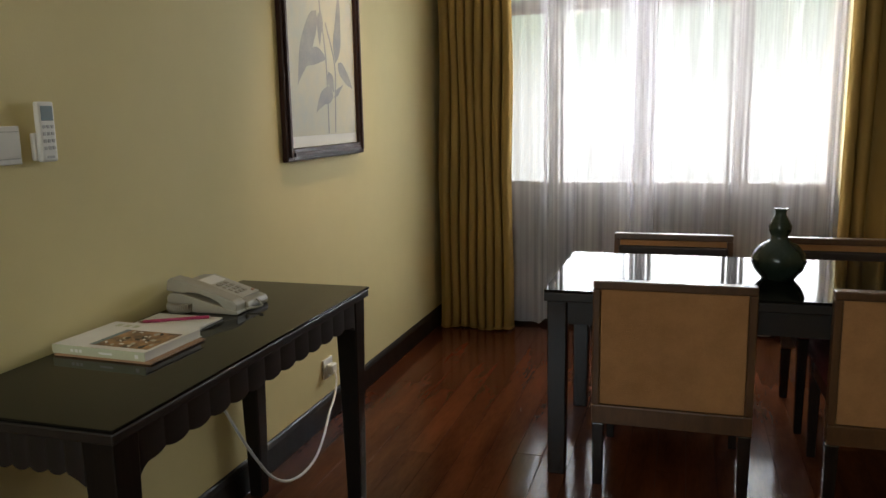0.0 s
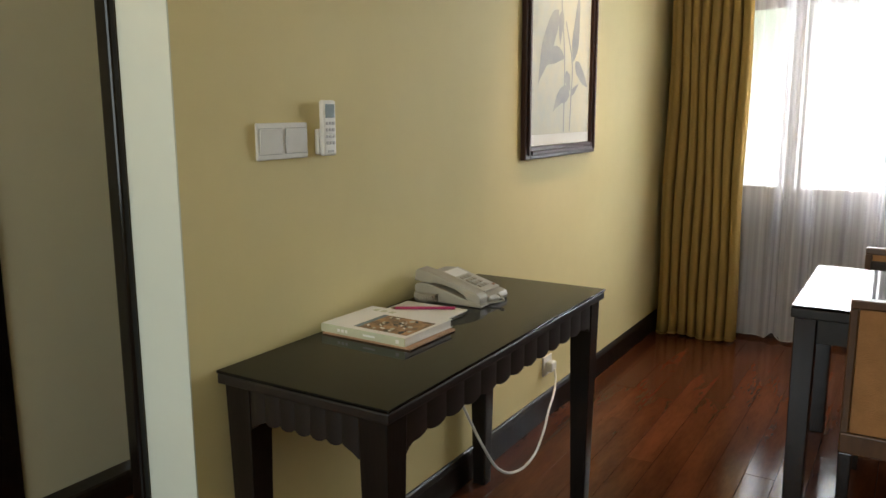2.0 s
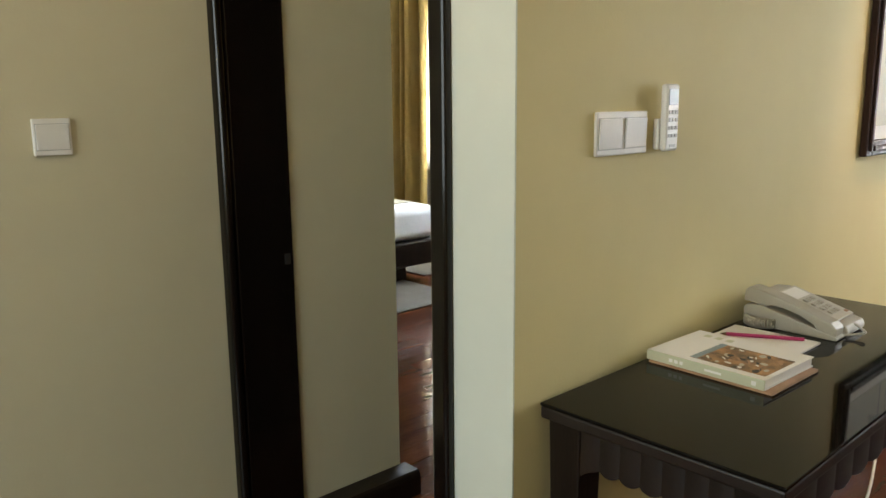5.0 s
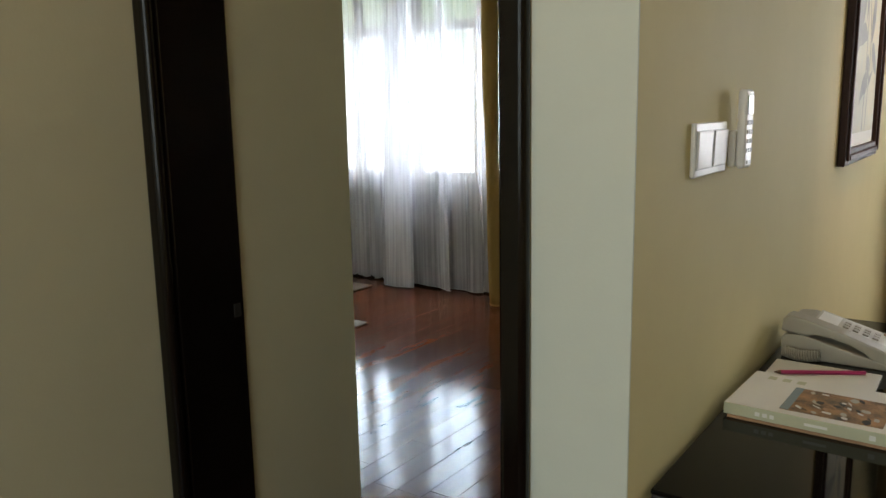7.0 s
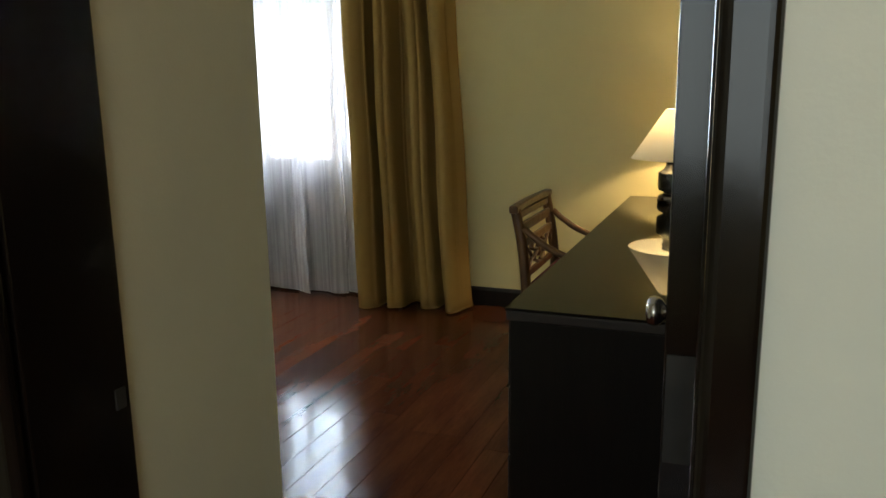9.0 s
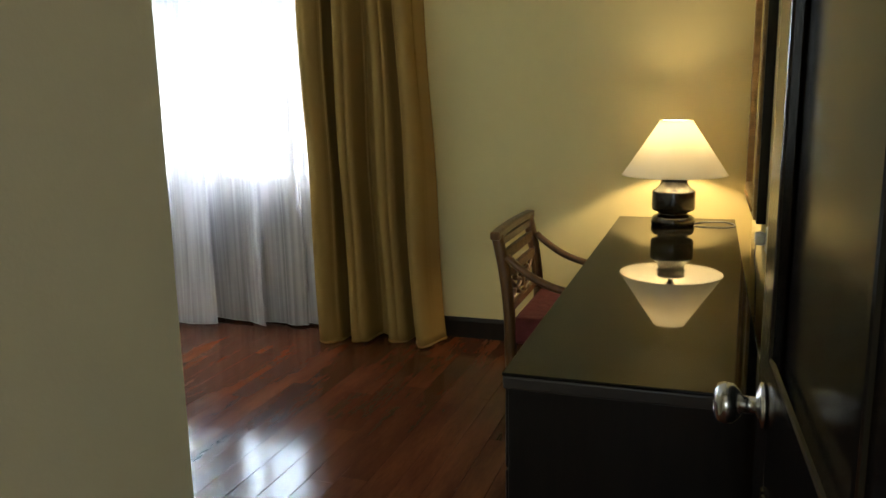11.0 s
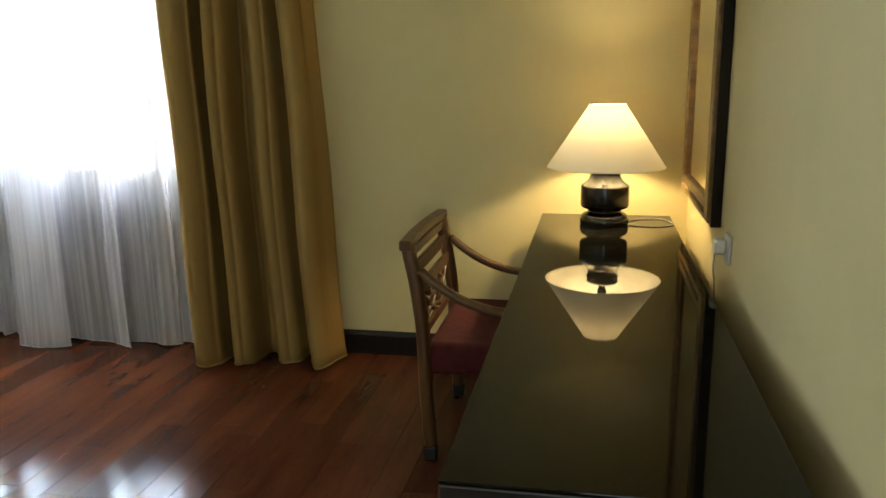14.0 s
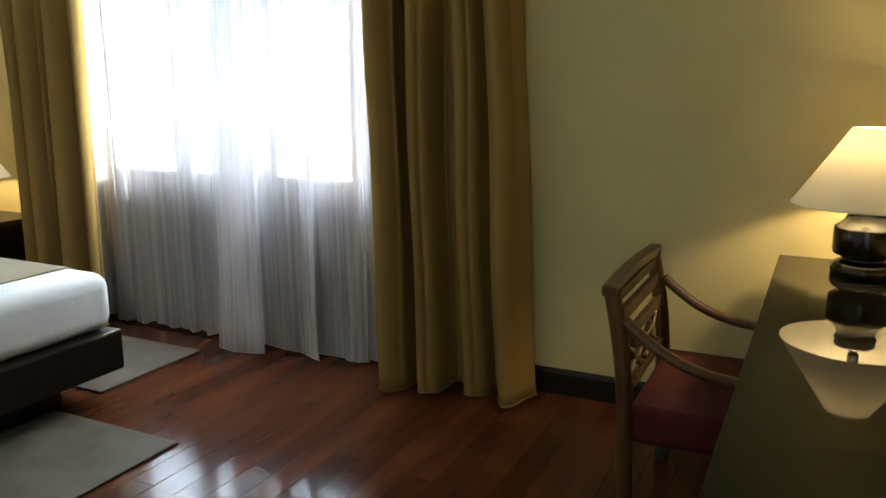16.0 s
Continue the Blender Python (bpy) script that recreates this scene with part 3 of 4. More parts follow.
# its wall side turns back to the wall; the rest hangs in flat pleats with narrow hollows
PLEAT_HEM = [(0.014, 3.735), (0.020, 3.62), (0.038, 3.51)] + [(0.060 + 0.0545 * k + a, 3.470 + b) for k in range(8) for a, b in ((0.0, 0.010), (0.020, -0.004), (0.040, 0.006), (0.046, 0.075))]
PLEAT_TOP = [(x if x < 0.05 else 0.05 + (x - 0.05) * 0.95, y + 0.03 if y > 3.5 else y + 0.045) for x, y in PLEAT_HEM]
draped_curtain("drape", PLEAT_HEM, PLEAT_TOP, 9, 0.004, 12, GOLD, "floor length ochre curtain in flat pleats beside the living room window", 0.004, "living room curtains")
curtain("drape", 2.26, 2.85, 3.53, 6, 0.052, 17, GOLD, "floor length ochre curtain at the living room window", 0.004, gather=0.03, group="living room curtains", loose=0.35)
curtain("sheer_curtain", -4.40, -3.22, 3.715, 7, 0.015, 23, SHEER, "white translucent sheer curtain hanging near the bed", hem=0.02, fine=0.006, loose=0.3, group="bedroom sheers")
# the other sheer is pushed together: its cloth lies threefold in two broad folds
SHEER_HEM = [(-3.30, 3.60), (-3.425, 3.585), (-3.29, 3.555), (-3.145, 3.59), (-3.22, 3.635), (-3.33, 3.655), (-3.20, 3.69), (-3.07, 3.675), (-2.97, 3.68), (-2.89, 3.655), (-2.825, 3.64),
             (-2.90, 3.69), (-2.96, 3.715), (-2.86, 3.73), (-2.75, 3.725), (-2.67, 3.68), (-2.585, 3.70), (-2.61, 3.725), (-2.50, 3.715), (-2.36, 3.69), (-2.20, 3.70)]
SHEER_TOP = [(-3.24, 3.62), (-3.37, 3.615), (-3.27, 3.605), (-3.17, 3.625), (-3.22, 3.65), (-3.31, 3.66), (-3.20, 3.67), (-3.08, 3.665), (-3.02, 3.66), (-2.95, 3.645), (-2.88, 3.65),
             (-2.93, 3.67), (-2.97, 3.68), (-2.87, 3.685), (-2.76, 3.68), (-2.69, 3.66), (-2.58, 3.665), (-2.62, 3.68), (-2.52, 3.67), (-2.38, 3.665), (-2.16, 3.665)]
draped_curtain("sheer_curtain", SHEER_HEM, SHEER_TOP, 26, 0.007, 27, SHEER, "white translucent sheer curtain pushed together in broad folds", 0.0, "bedroom sheers", 0.002)
curtain("sheer_curtain", 0.42, 1.30, 3.66, 5, 0.032, 29, SHEER, "white translucent sheer curtain over the living room window", hem=0.03, fine=0.005, loose=0.5, group="living room sheers")
curtain("sheer_curtain", 1.08, 2.42, 3.70, 6, 0.026, 33, SHEER, "white translucent sheer curtain behind the dining table", hem=0.03, fine=0.005, loose=0.5, group="living room sheers")
for x0, x1, nm in ((-4.85, -1.6, "curtain_rail"), (0.03, 3.0, "curtain_rail")):
    r = thing(nm, ((x0 + x1) / 2, 3.6, H), "white double curtain rail fixed to the ceiling", "curtain rail")
    part("track", B(x0, x1, 3.50, 3.69, 2.535, H, 0.004), WHITE, r)

# ---- console table in the living room ----
con = thing("console_table", (0.25, 0.67, 0), "dark stained console table with scalloped aprons and glass top", "table")
part("tabletop", B(0.012, 0.484, 0.066, 1.282, 0.730, 0.754, 0.004), DARKH, con)
part("glass_top", B(0.012, 0.486, 0.064, 1.284, 0.755, 0.762, 0.002), GLASSTOP, con, "smoked glass sheet")
for x, y in ((0.06, 0.115), (0.435, 0.115), (0.435, 1.235), (0.06, 1.235)):
    part("leg", tapered_leg(x, y, 0, 0.729, 0.048, 0.074), DARK, con)


def fluted_apron(axis, a, b, face, back, top, deep, n):
    """A board along x or y whose face runs in n shallow upright waves, with a lobed lower edge that deepens at the legs."""
    bm = bmesh.new()
    cols = []
    out = 1 if face > back else -1
    for i in range(n * 8 + 1):
        u = i / (n * 8)
        w = abs(math.sin(math.pi * n * u)) ** 0.8
        e = min(u, 1 - u) * (b - a)
        low = top - deep - 0.026 * max(0.0, 1 - e / 0.030) ** 2 - 0.008 * w
        f = face + out * 0.0024 * (w - 1)
        p = a + (b - a) * u
        put = (lambda d, z: (p, d, z)) if axis == "x" else (lambda d, z: (d, p, z))
        cols.append([bm.verts.new(put(d, z)) for d, z in ((f, top), (f, low), (back, low), (back, top))])
    for p, q in zip(cols, cols[1:]):
        for k in range(4):
            bm.faces.new((p[k], p[(k + 1) % 4], q[(k + 1) % 4], q[k]))
    bm.faces.new(cols[0][::-1])
    bm.faces.new(cols[-1])
    bmesh.ops.recalc_face_normals(bm, faces=bm.faces)
    return bm


for face, back in ((0.470, 0.448), (0.026, 0.048)):
    part("apron", fluted_apron("y", 0.152, 1.198, face, back, 0.729, 0.068, 13), DARKH, con)
for face, back in ((0.0795, 0.102), (1.2705, 1.248)):
    part("apron", fluted_apron("x", 0.097, 0.398, face, back, 0.729, 0.070, 7), DARKH, con)

# ---- desk in the bedroom ----
desk = thing("desk", (-0.48, 2.5, 0), "long dark writing desk with a reflective glass top", "desk")
part("desktop", B(-0.785, -0.247, 1.322, 3.672, 0.690, 0.720, 0.004), DARKH, desk)
part("glass_top", B(-0.786, -0.246, 1.320, 3.670, 0.721, 0.728, 0.002), GLASSTOP, desk, "smoked glass sheet")
part("side_panel", B(-0.775, -0.257, 1.332, 1.357, 0, 0.689, 0.003), DESKW, desk)
part("side_panel", B(-0.775, -0.257, 3.635, 3.660, 0, 0.689, 0.003), DESKW, desk)
part("side_panel", B(-0.770, -0.257, 1.88, 1.905, 0.06, 0.689, 0.003), DESKW, desk)
part("back_panel", B(-0.269, -0.2575, 1.357, 3.635, 0.2, 0.689, 0.002), DESKW, desk)
part("plinth", B(-0.755, -0.27, 1.357, 1.88, 0, 0.059, 0.002), DESKW, desk)
for z0, z1 in ((0.065, 0.27), (0.275, 0.48), (0.485, 0.685)):
    d = part("drawer", B(-0.788, -0.752, 1.359, 1.877, z0, z1, 0.004), DESKW, desk)
    part("drawer_pull", sweep(bezier([(-0.788, 1.55, z1 - 0.06), (-0.808, 1.57, z1 - 0.065), (-0.808, 1.66, z1 - 0.065), (-0.788, 1.68, z1 - 0.06)], 5), 0.005), STEEL, d)
part("centre_drawer", B(-0.782, -0.755, 1.91, 3.63, 0.585, 0.685, 0.004), DESKW, desk)

# ---- table lamps ----


def table_lamp(at, label, s=1.0):
    x, y, z = at
    l = thing("table_lamp", at, label, "lamp")
    prof = [(0.0, 0), (0.092, 0), (0.0938, 0.0003), (0.0985, 0.003), (0.1005, 0.012), (0.100, 0.024), (0.096, 0.034), (0.088, 0.041), (0.072, 0.048), (0.067, 0.053), (0.072, 0.058), (0.093, 0.066), (0.098, 0.071),
            (0.0995, 0.076), (0.0995, 0.148), (0.0985, 0.1515), (0.096, 0.1535), (0.082, 0.162), (0.069, 0.174), (0.062, 0.187), (0.060, 0.199), (0.061, 0.204), (0.066, 0.207),
            (0.067, 0.214), (0.061, 0.217), (0.060, 0.221), (0.064, 0.225), (0.066, 0.232), (0.062, 0.237), (0.046, 0.241), (0.020, 0.2425), (0.0, 0.243)]
    part("base", turned([(r * s * 0.967, h * s * 1.035) for r, h in prof], 48, (x, y, z)), LAMPW, l, "dark turned wooden lamp base", True)
    part("socket_neck", turned([(0.012, 0.2515 * s), (0.012, 0.272 * s), (0.018, 0.275 * s), (0.018, 0.31 * s)], 12, (x, y, z)), BLACK, l)
    sh = bmesh.new()
    n = 64
    prev = None
    for k in range(7):
        u = k / 6
        r, h = (0.233 + (0.072 - 0.233) * u) * s, (0.232 + 0.243 * u) * s
        ring = [sh.verts.new((x + r * math.cos(2 * math.pi * i / n), y + r * math.sin(2 * math.pi * i / n), z + h)) for i in range(n)]
        if prev:
            for i in range(n):
                sh.faces.new((prev[i], prev[(i + 1) % n], ring[(i + 1) % n], ring[i]))
        prev = ring
    sob = part("shade", sh, SHADE, l, "cream conical cloth shade, lit", True)
    for r, h in ((0.233, 0.232), (0.072, 0.475)):
        bm = sweep([(x + r * s * math.cos(2 * math.pi * i / 48), y + r * s * math.sin(2 * math.pi * i / 48), z + h * s) for i in range(49)], 0.0022, 6)
        part("shade_rim", bm, SHADE, sob, "", True)
    return l


table_lamp((-0.523, 3.458, 0.728), "lit table lamp with a dark turned base and cream shade")

# ---- bed and bedside ----
bed = thing("bed", (-4.4, 1.95, 0), "made double bed with white linen on a dark base", "bed")
part("bed_base", B(-5.45, -3.335, 0.98, 2.905, 0.135, 0.315, 0.012), DARK, bed)
part("plinth", B(-5.40, -3.47, 1.2, 2.68, 0, 0.134, 0.004), DARK, bed)
soften(part("mattress", B(-5.44, -3.355, 1.0, 2.90, 0.316, 0.57, 0.07, 6), LINEN, bed, "white sheeted mattress", True))
part("headboard", B(-5.58, -5.452, 0.9, 2.95, 0.0, 1.15, 0.012), DARK, bed)
for y0, y1 in ((1.1, 1.85), (1.98, 2.75)):
    soften(part("pillow", B(-5.42, -4.95, y0, y1, 0.562, 0.70, 0.065, 6), LINEN, bed, "plump white pillow", True))
half = [(2.902, 0.38), (2.902, 0.49), (2.897, 0.522), (2.882, 0.550), (2.858, 0.566), (2.83, 0.5715)]
outer = [(y + 0.006 * (y > 2.86), z + 0.006) for y, z in half]
low = [(3.9 - y, z) for y, z in half]
lowo = [(3.9 - y, z) for y, z in outer]
run = tagged(to_object("bed_runner", prism(half + low[::-1] + lowo + outer[::-1], "x", -4.06, -3.56), RUNNER), "taupe cloth runner across the foot of the bed", "bed runner")
ns = thing("nightstand", (-5.1, 3.4, 0), "dark wooden bedside cabinet", "nightstand")
part("body", B(-5.45, -4.84, 3.1, 3.68, 0.08, 0.56, 0.004), DARK, ns)
part("top", B(-5.47, -4.82, 3.08, 3.69, 0.561, 0.59, 0.005), DARKH, ns)
part("drawer", B(-5.42, -4.87, 3.082, 3.10, 0.33, 0.54, 0.003), DARK, ns)
for x in (-5.41, -4.88):
    for y in (3.14, 3.64):
        part("leg", tapered_leg(x, y, 0, 0.08, 0.04, 0.05), DARK, ns)
table_lamp((-5.15, 3.45, 0.591), "lit bedside lamp with a cream shade")
for nm, q, lab in (("rug", (-3.72, -2.79, 0.6, 2.65), "taupe woven rug lying at the foot of the bed"), ("rug", (-4.9, -3.47, 2.87, 3.495), "taupe woven rug lying beside the bed")):
    tagged(to_object(nm, B(q[0], q[1], q[2], q[3], 0.001, 0.011, 0.004), RUGM), lab, "rug")

# ---- dining set ----
dt = thing("dining_table", (1.8, 2.02, 0), "dark wooden dining table with a glass top", "table")
part("tabletop", B(1.0, 2.66, 1.64, 2.42, 0.655, 0.688, 0.004), DARKH, dt)
part("glass_top", B(1.0, 2.66, 1.64, 2.42, 0.689, 0.697, 0.002), GLASSTOP, dt, "clear glass sheet")
for x in (1.045, 2.615):
    for y in (1.685, 2.375):
        part("leg", tapered_leg(x, y, 0, 0.654, 0.062, 0.07), DLEG, dt)
part("apron", B(1.08, 2.58, 1.665, 1.687, 0.57, 0.654, 0.002), DARKH, dt)
part("apron", B(1.08, 2.58, 2.373, 2.395, 0.57, 0.654, 0.002), DARKH, dt)
part("apron", B(1.03, 1.052, 1.72, 2.34, 0.57, 0.654, 0.002), DARKH, dt)
part("apron", B(2.608, 2.63, 1.72, 2.34, 0.57, 0.654, 0.002), DARKH, dt)


def dining_chair(x, y):
    """Faces +y; x is its middle, y the back of its backrest."""
    c = thing("dining_chair", (x, y, 0), "dining chair with a tan woven back panel and dark frame", "chair", "chairs round the dining table")
    w = 0.264
    for sx in (-1, 1):
        part("leg", tapered_leg(x + sx * (w - 0.022), y + 0.026, 0, 0.234, 0.034, 0.042), DLEG, c)
        part("leg", tapered_leg(x + sx * (w - 0.03), y + 0.45, 0, 0.40, 0.03, 0.042), DLEG, c)
        part("side_rail", B(x + sx * (w - 0.03) - 0.012, x + sx * (w - 0.03) + 0.012, y + 0.05, y + 0.43, 0.33, 0.40, 0.003), DARK, c)
    part("seat", B(x - w, x + w, y + 0.045, y + 0.48, 0.401, 0.465, 0.02, 3), REDCLOTH, c, "dark upholstered seat", True)
    part("front_rail", B(x - w + 0.05, x + w - 0.05, y + 0.437, y + 0.457, 0.33, 0.40, 0.003), DARK, c)
    bk = part("backrest", B(x - w + 0.0265, x + w - 0.0265, y + 0.008, y + 0.038, 0.305, 0.715, 0.004), CANE, c, "tan woven panel")
    fr = bmesh.new()
    B(x - w, x + w, y, y + 0.046, 0.716, 0.745, 0.005, bm=fr)
    B(x - w, x + w, y, y + 0.046, 0.235, 0.304, 0.005, bm=fr)
    B(x - w, x - w + 0.026, y, y + 0.046, 0.304, 0.716, 0.004, bm=fr)
    B(x + w - 0.026, x + w, y, y + 0.046, 0.304, 0.716, 0.004, bm=fr)
    part("back_pad", B(x - w + 0.022, x + w - 0.022, y + 0.0462, y + 0.072, 0.47, 0.692, 0.01, 3), LEATHER, c, "dark padded front of the back")
    part("back_frame", fr, DCHAIRW, c, "brown wooden frame")
    return c


ch = dining_chair(1.44, 1.60)
copy_thing(ch, pose(2.19, 1.60, 0))
copy_thing(ch, pose(1.42, 2.72, 0, 0, 0, 180))
copy_thing(ch, pose(2.17, 2.72, 0, 0, 0, 180))
v = thing("vase", (1.80, 2.0, 0.697), "dark green glazed gourd shaped vase on the dining table", "vase")
VP = [(0.0, 0), (0.055, 0), (0.058, 0.006), (0.083, 0.035), (0.095, 0.065), (0.090, 0.095), (0.065, 0.125), (0.036, 0.142), (0.028, 0.155), (0.038, 0.178), (0.040, 0.195), (0.028, 0.218), (0.019, 0.235), (0.019, 0.250), (0.026, 0.258), (0.016, 0.259), (0.0, 0.24)]
part("body", turned(VP, 40, (1.80, 2.0, 0.697)), CELADON, v, "", True)

# ---- desk chair ----
dc = thing("desk_chair", (-0.95, 3.04, 0), "brown wooden armchair with carved back and dark red seat", "chair")
CY0, CY1 = 2.735, 3.345
seat = part("seat", B(-1.115, -0.66, CY0 + 0.012, CY1 - 0.012, 0.315, 0.432, 0.028, 4), REDCLOTH, dc, "dark red upholstered seat", True)
soften(seat)


def chair_back_line(y, a, b, n=7):
    """The swept back post: upright at the floor, leaning back above the seat."""
    return [p for p in bezier([(-1.105, y, 0.05), (-1.118, y, 0.25), (-1.125, y, 0.45), (-1.145, y, 0.62), (-1.175, y, 0.77)], n) if a <= p.z <= b]


for y in (CY0 + 0.02, CY1 - 0.02):
    part("back_post", sweep(chair_back_line(y, 0.0, 0.78), 0.022, 8, 1.15, None, (1, 0, 0), None), CHAIRW, dc, "", True)
    part("foot", B(-1.128, -1.082, y - 0.022, y + 0.022, 0, 0.052, 0.006), BLACK, dc, "dark foot")
    part("front_leg", tapered_leg(-0.70, y, 0.05, 0.40, 0.036, 0.046), CHAIRW, dc)
    part("foot", B(-0.722, -0.678, y - 0.022, y + 0.022, 0, 0.049, 0.006), BLACK, dc, "dark foot")
    part("arm", sweep(bezier([(-1.135, y, 0.685), (-1.08, y, 0.640), (-1.00, y, 0.590), (-0.90, y, 0.556), (-0.79, y, 0.545), (-0.72, y, 0.548), (-0.68, y, 0.540)], 6), 0.021, 10, 0.75), CHAIRW, dc, "", True)
    part("arm_post", sweep(bezier([(-0.71, y, 0.395), (-0.695, y, 0.45), (-0.715, y, 0.50), (-0.71, y, 0.54)], 5), 0.017, 8), CHAIRW, dc, "", True)
RX = [(-1.172 - 0.014 * math.sin(math.pi * k / 10), CY0 - 0.024 + (CY1 - CY0 + 0.048) * k / 10) for k in range(11)]
rail = prism([(x + 0.020, y) for x, y in RX] + [(x - 0.022, y) for x, y in RX[::-1]], "z", 0.757, 0.791, 0.007)
part("top_rail", rail, CHAIRW, dc, "bowed top rail")
yl, yr = CY0 + 0.045, CY1 - 0.045
for z0, z1, x in ((0.655, 0.70, -1.160), (0.585, 0.625, -1.146), (0.445, 0.475, -1.128)):
    part("back_slat", B(x - 0.010, x + 0.010, yl - 0.01, yr + 0.01, z0, z1, 0.004), CHAIRW, dc)
part("back_slat", B(-1.183, -1.160, yl - 0.01, yr + 0.01, 0.722, 0.756, 0.004), CHAIRW, dc)
for y in (yl + 0.02, yr - 0.02):
    part("back_stile", sweep([(-1.128, y, 0.47), (-1.146, y, 0.60), (-1.172, y, 0.735)], 0.011, 8), CHAIRW, dc)
mid = (yl + yr) / 2
for sy in (-1, 1):
    part("carved_splat", sweep(bezier([(-1.134, mid + sy * 0.02, 0.475), (-1.136, mid + sy * 0.10, 0.505), (-1.139, mid + sy * 0.03, 0.535), (-1.143, mid + sy * 0.12, 0.560), (-1.146, mid + sy * 0.05, 0.587)], 6), 0.012, 8, 0.8), CHAIRW, dc, "", True)
    part("carved_splat", sweep(bezier([(-1.134, mid + sy * 0.23, 0.475), (-1.138, mid + sy * 0.13, 0.52), (-1.146, mid + sy * 0.22, 0.587)], 6), 0.010, 8, 0.8), CHAIRW, dc, "", True)
part("carved_rosette", turned([(0, -0.011), (0.03, -0.011), (0.036, 0), (0.03, 0.011), (0, 0.011)], 16), CHAIRW, dc, "", True).matrix_basis = Matrix.Translation((-1.139, mid, 0.532)) @ Matrix.Rotation(radians(90), 4, "Y")
# ---- mirror ----
MX0, MX1, MY0, MY1, MZ0, MZ1 = W - 0.046, W - 0.001, 2.85, 3.62, 0.85, 2.12
mr = thing("wall_mirror", (W, 3.24, MZ0), "mirror in a carved brown and gilt wooden frame", "mirror")
for nm, q in (("bottom_rail", (MY0 + 0.075, MY1 - 0.075, MZ0, MZ0 + 0.075)), ("top_rail", (MY0 + 0.075, MY1 - 0.075, MZ1 - 0.075, MZ1)),
              ("stile", (MY0, MY0 + 0.075, MZ0, MZ1)), ("stile", (MY1 - 0.075, MY1, MZ0, MZ1))):
    r = part(nm, B(MX0, MX1, q[0], q[1], q[2], q[3], 0.007, 3), GILT, mr)
    if nm == "bottom_rail":
        for i in range(22):
            part("carved_bead", turned([(0, 0), (0.011, 0.001), (0.009, 0.006), (0, 0.009)], 8), GILT, r, "", True).matrix_basis = (
                Matrix.Translation((MX0 + 0.001, MY0 + 0.09 + i * 0.0282, MZ0 + 0.03)) @ Matrix.Rotation(radians(-90), 4, "Y"))
bm = bmesh.new()
for q in ((MY0 - 0.012, MY0 - 0.0005, MZ0 - 0.012, MZ1), (MY1 + 0.0005, MY1 + 0.012, MZ0 - 0.012, MZ1), (MY0, MY1, MZ0 - 0.012, MZ0 - 0.0005)):
    B(MX0 + 0.012, MX1, q[0], q[1], q[2], q[3], 0.002, bm=bm)
part("outer_moulding", bm, DARK, mr, "dark outer edge of the frame")
part("mirror_glass", B(MX0 + 0.014, MX0 + 0.022, MY0 + 0.0755, MY1 - 0.0755, MZ0 + 0.0755, MZ1 - 0.0755), MIRROR, mr, "clear mirror glass")


def wall_box(name, label, category, at, face, w, h, rockers):
    """A switch or socket plate; face is the wall's outward x direction (1 or -1)."""
    x, y, z = at
    p = thing(name, at, label, category)
    a, b = sorted((x + face * 0.0005, x + face * 0.009))
    part("plate", B(a, b, y - w / 2, y + w / 2, z - h / 2, z + h / 2, 0.003, 3), PLASTIC, p)
    n = max(rockers, 0)
    for i in range(n):
        yc = y - w / 2 + (i + 0.5) * w / n
        a, b = sorted((x + face * 0.009, x + face * 0.0125))
        hw = w / n / 2 - 0.0065
        bm = B(a, b, yc - hw, yc + hw, z - 0.030, z + 0.030, 0.0015)
        bmesh.ops.transform(bm, matrix=Matrix.Translation((x + face * 0.009, yc, z)) @ Matrix.Rotation(radians(2.5), 4, "Y") @ Matrix.Translation((-x - face * 0.009, -yc, -z)), verts=bm.verts)
        part("rocker", bm, PLASTIC, p)
        part("groove", B(*sorted((x + face * 0.0088, x + face * 0.0095)), yc - hw - 0.0015, yc + hw + 0.0015, z - 0.0315, z + 0.0315), GREYPL, p)
    return p


wall_box("light_switch", "white double rocker light switch on the cream wall", "switch", (0, 0.3165, 1.264), 1, 0.176, 0.087, 2)
wall_box("light_switch", "white single rocker light switch beside the doorway", "switch", (-1.078, -0.437, 1.256), 1, 0.087, 0.087, 1)
so = wall_box("socket", "white wall socket behind the console table", "socket", (0, 1.93, 0.235), 1, 0.086, 0.086, 0)
part("plug", B(0.010, 0.042, 1.902, 1.952, 0.212, 0.257, 0.008, 3), PLASTIC, so, "white plug")
so = wall_box("socket", "white wall socket under the mirror with a plug", "socket", (W, 2.665, 0.808), -1, 0.086, 0.086, 0)
part("plug", B(W - 0.045, W - 0.010, 2.655, 2.70, 0.79, 0.835, 0.008, 3), PLASTIC, so, "white plug")

# air conditioner remote in its holder
rm = thing("remote_control", (0, 0.465, 1.29), "white air conditioner remote control in a wall holder", "remote control")
part("holder", B(0.0005, 0.014, 0.438, 0.494, 1.225, 1.29, 0.004), PLASTIC, rm)
part("body", B(0.0145, 0.031, 0.441, 0.491, 1.222, 1.362, 0.006, 3), PLASTIC, rm)
part("display", B(0.0305, 0.0322, 0.448, 0.484, 1.318, 1.352, 0.001), LCD, rm, "grey blue display")
for r_ in range(4):
    for c_ in range(3):
        part("button", B(0.0305, 0.0328, 0.449 + c_ * 0.0125, 0.458 + c_ * 0.0125, 1.300 - r_ * 0.0165, 1.308 - r_ * 0.0165, 0.001), GREYPL, rm)
part("badge", B(0.0305, 0.0321, 0.455, 0.478, 1.230, 1.236), GREYPL, rm)

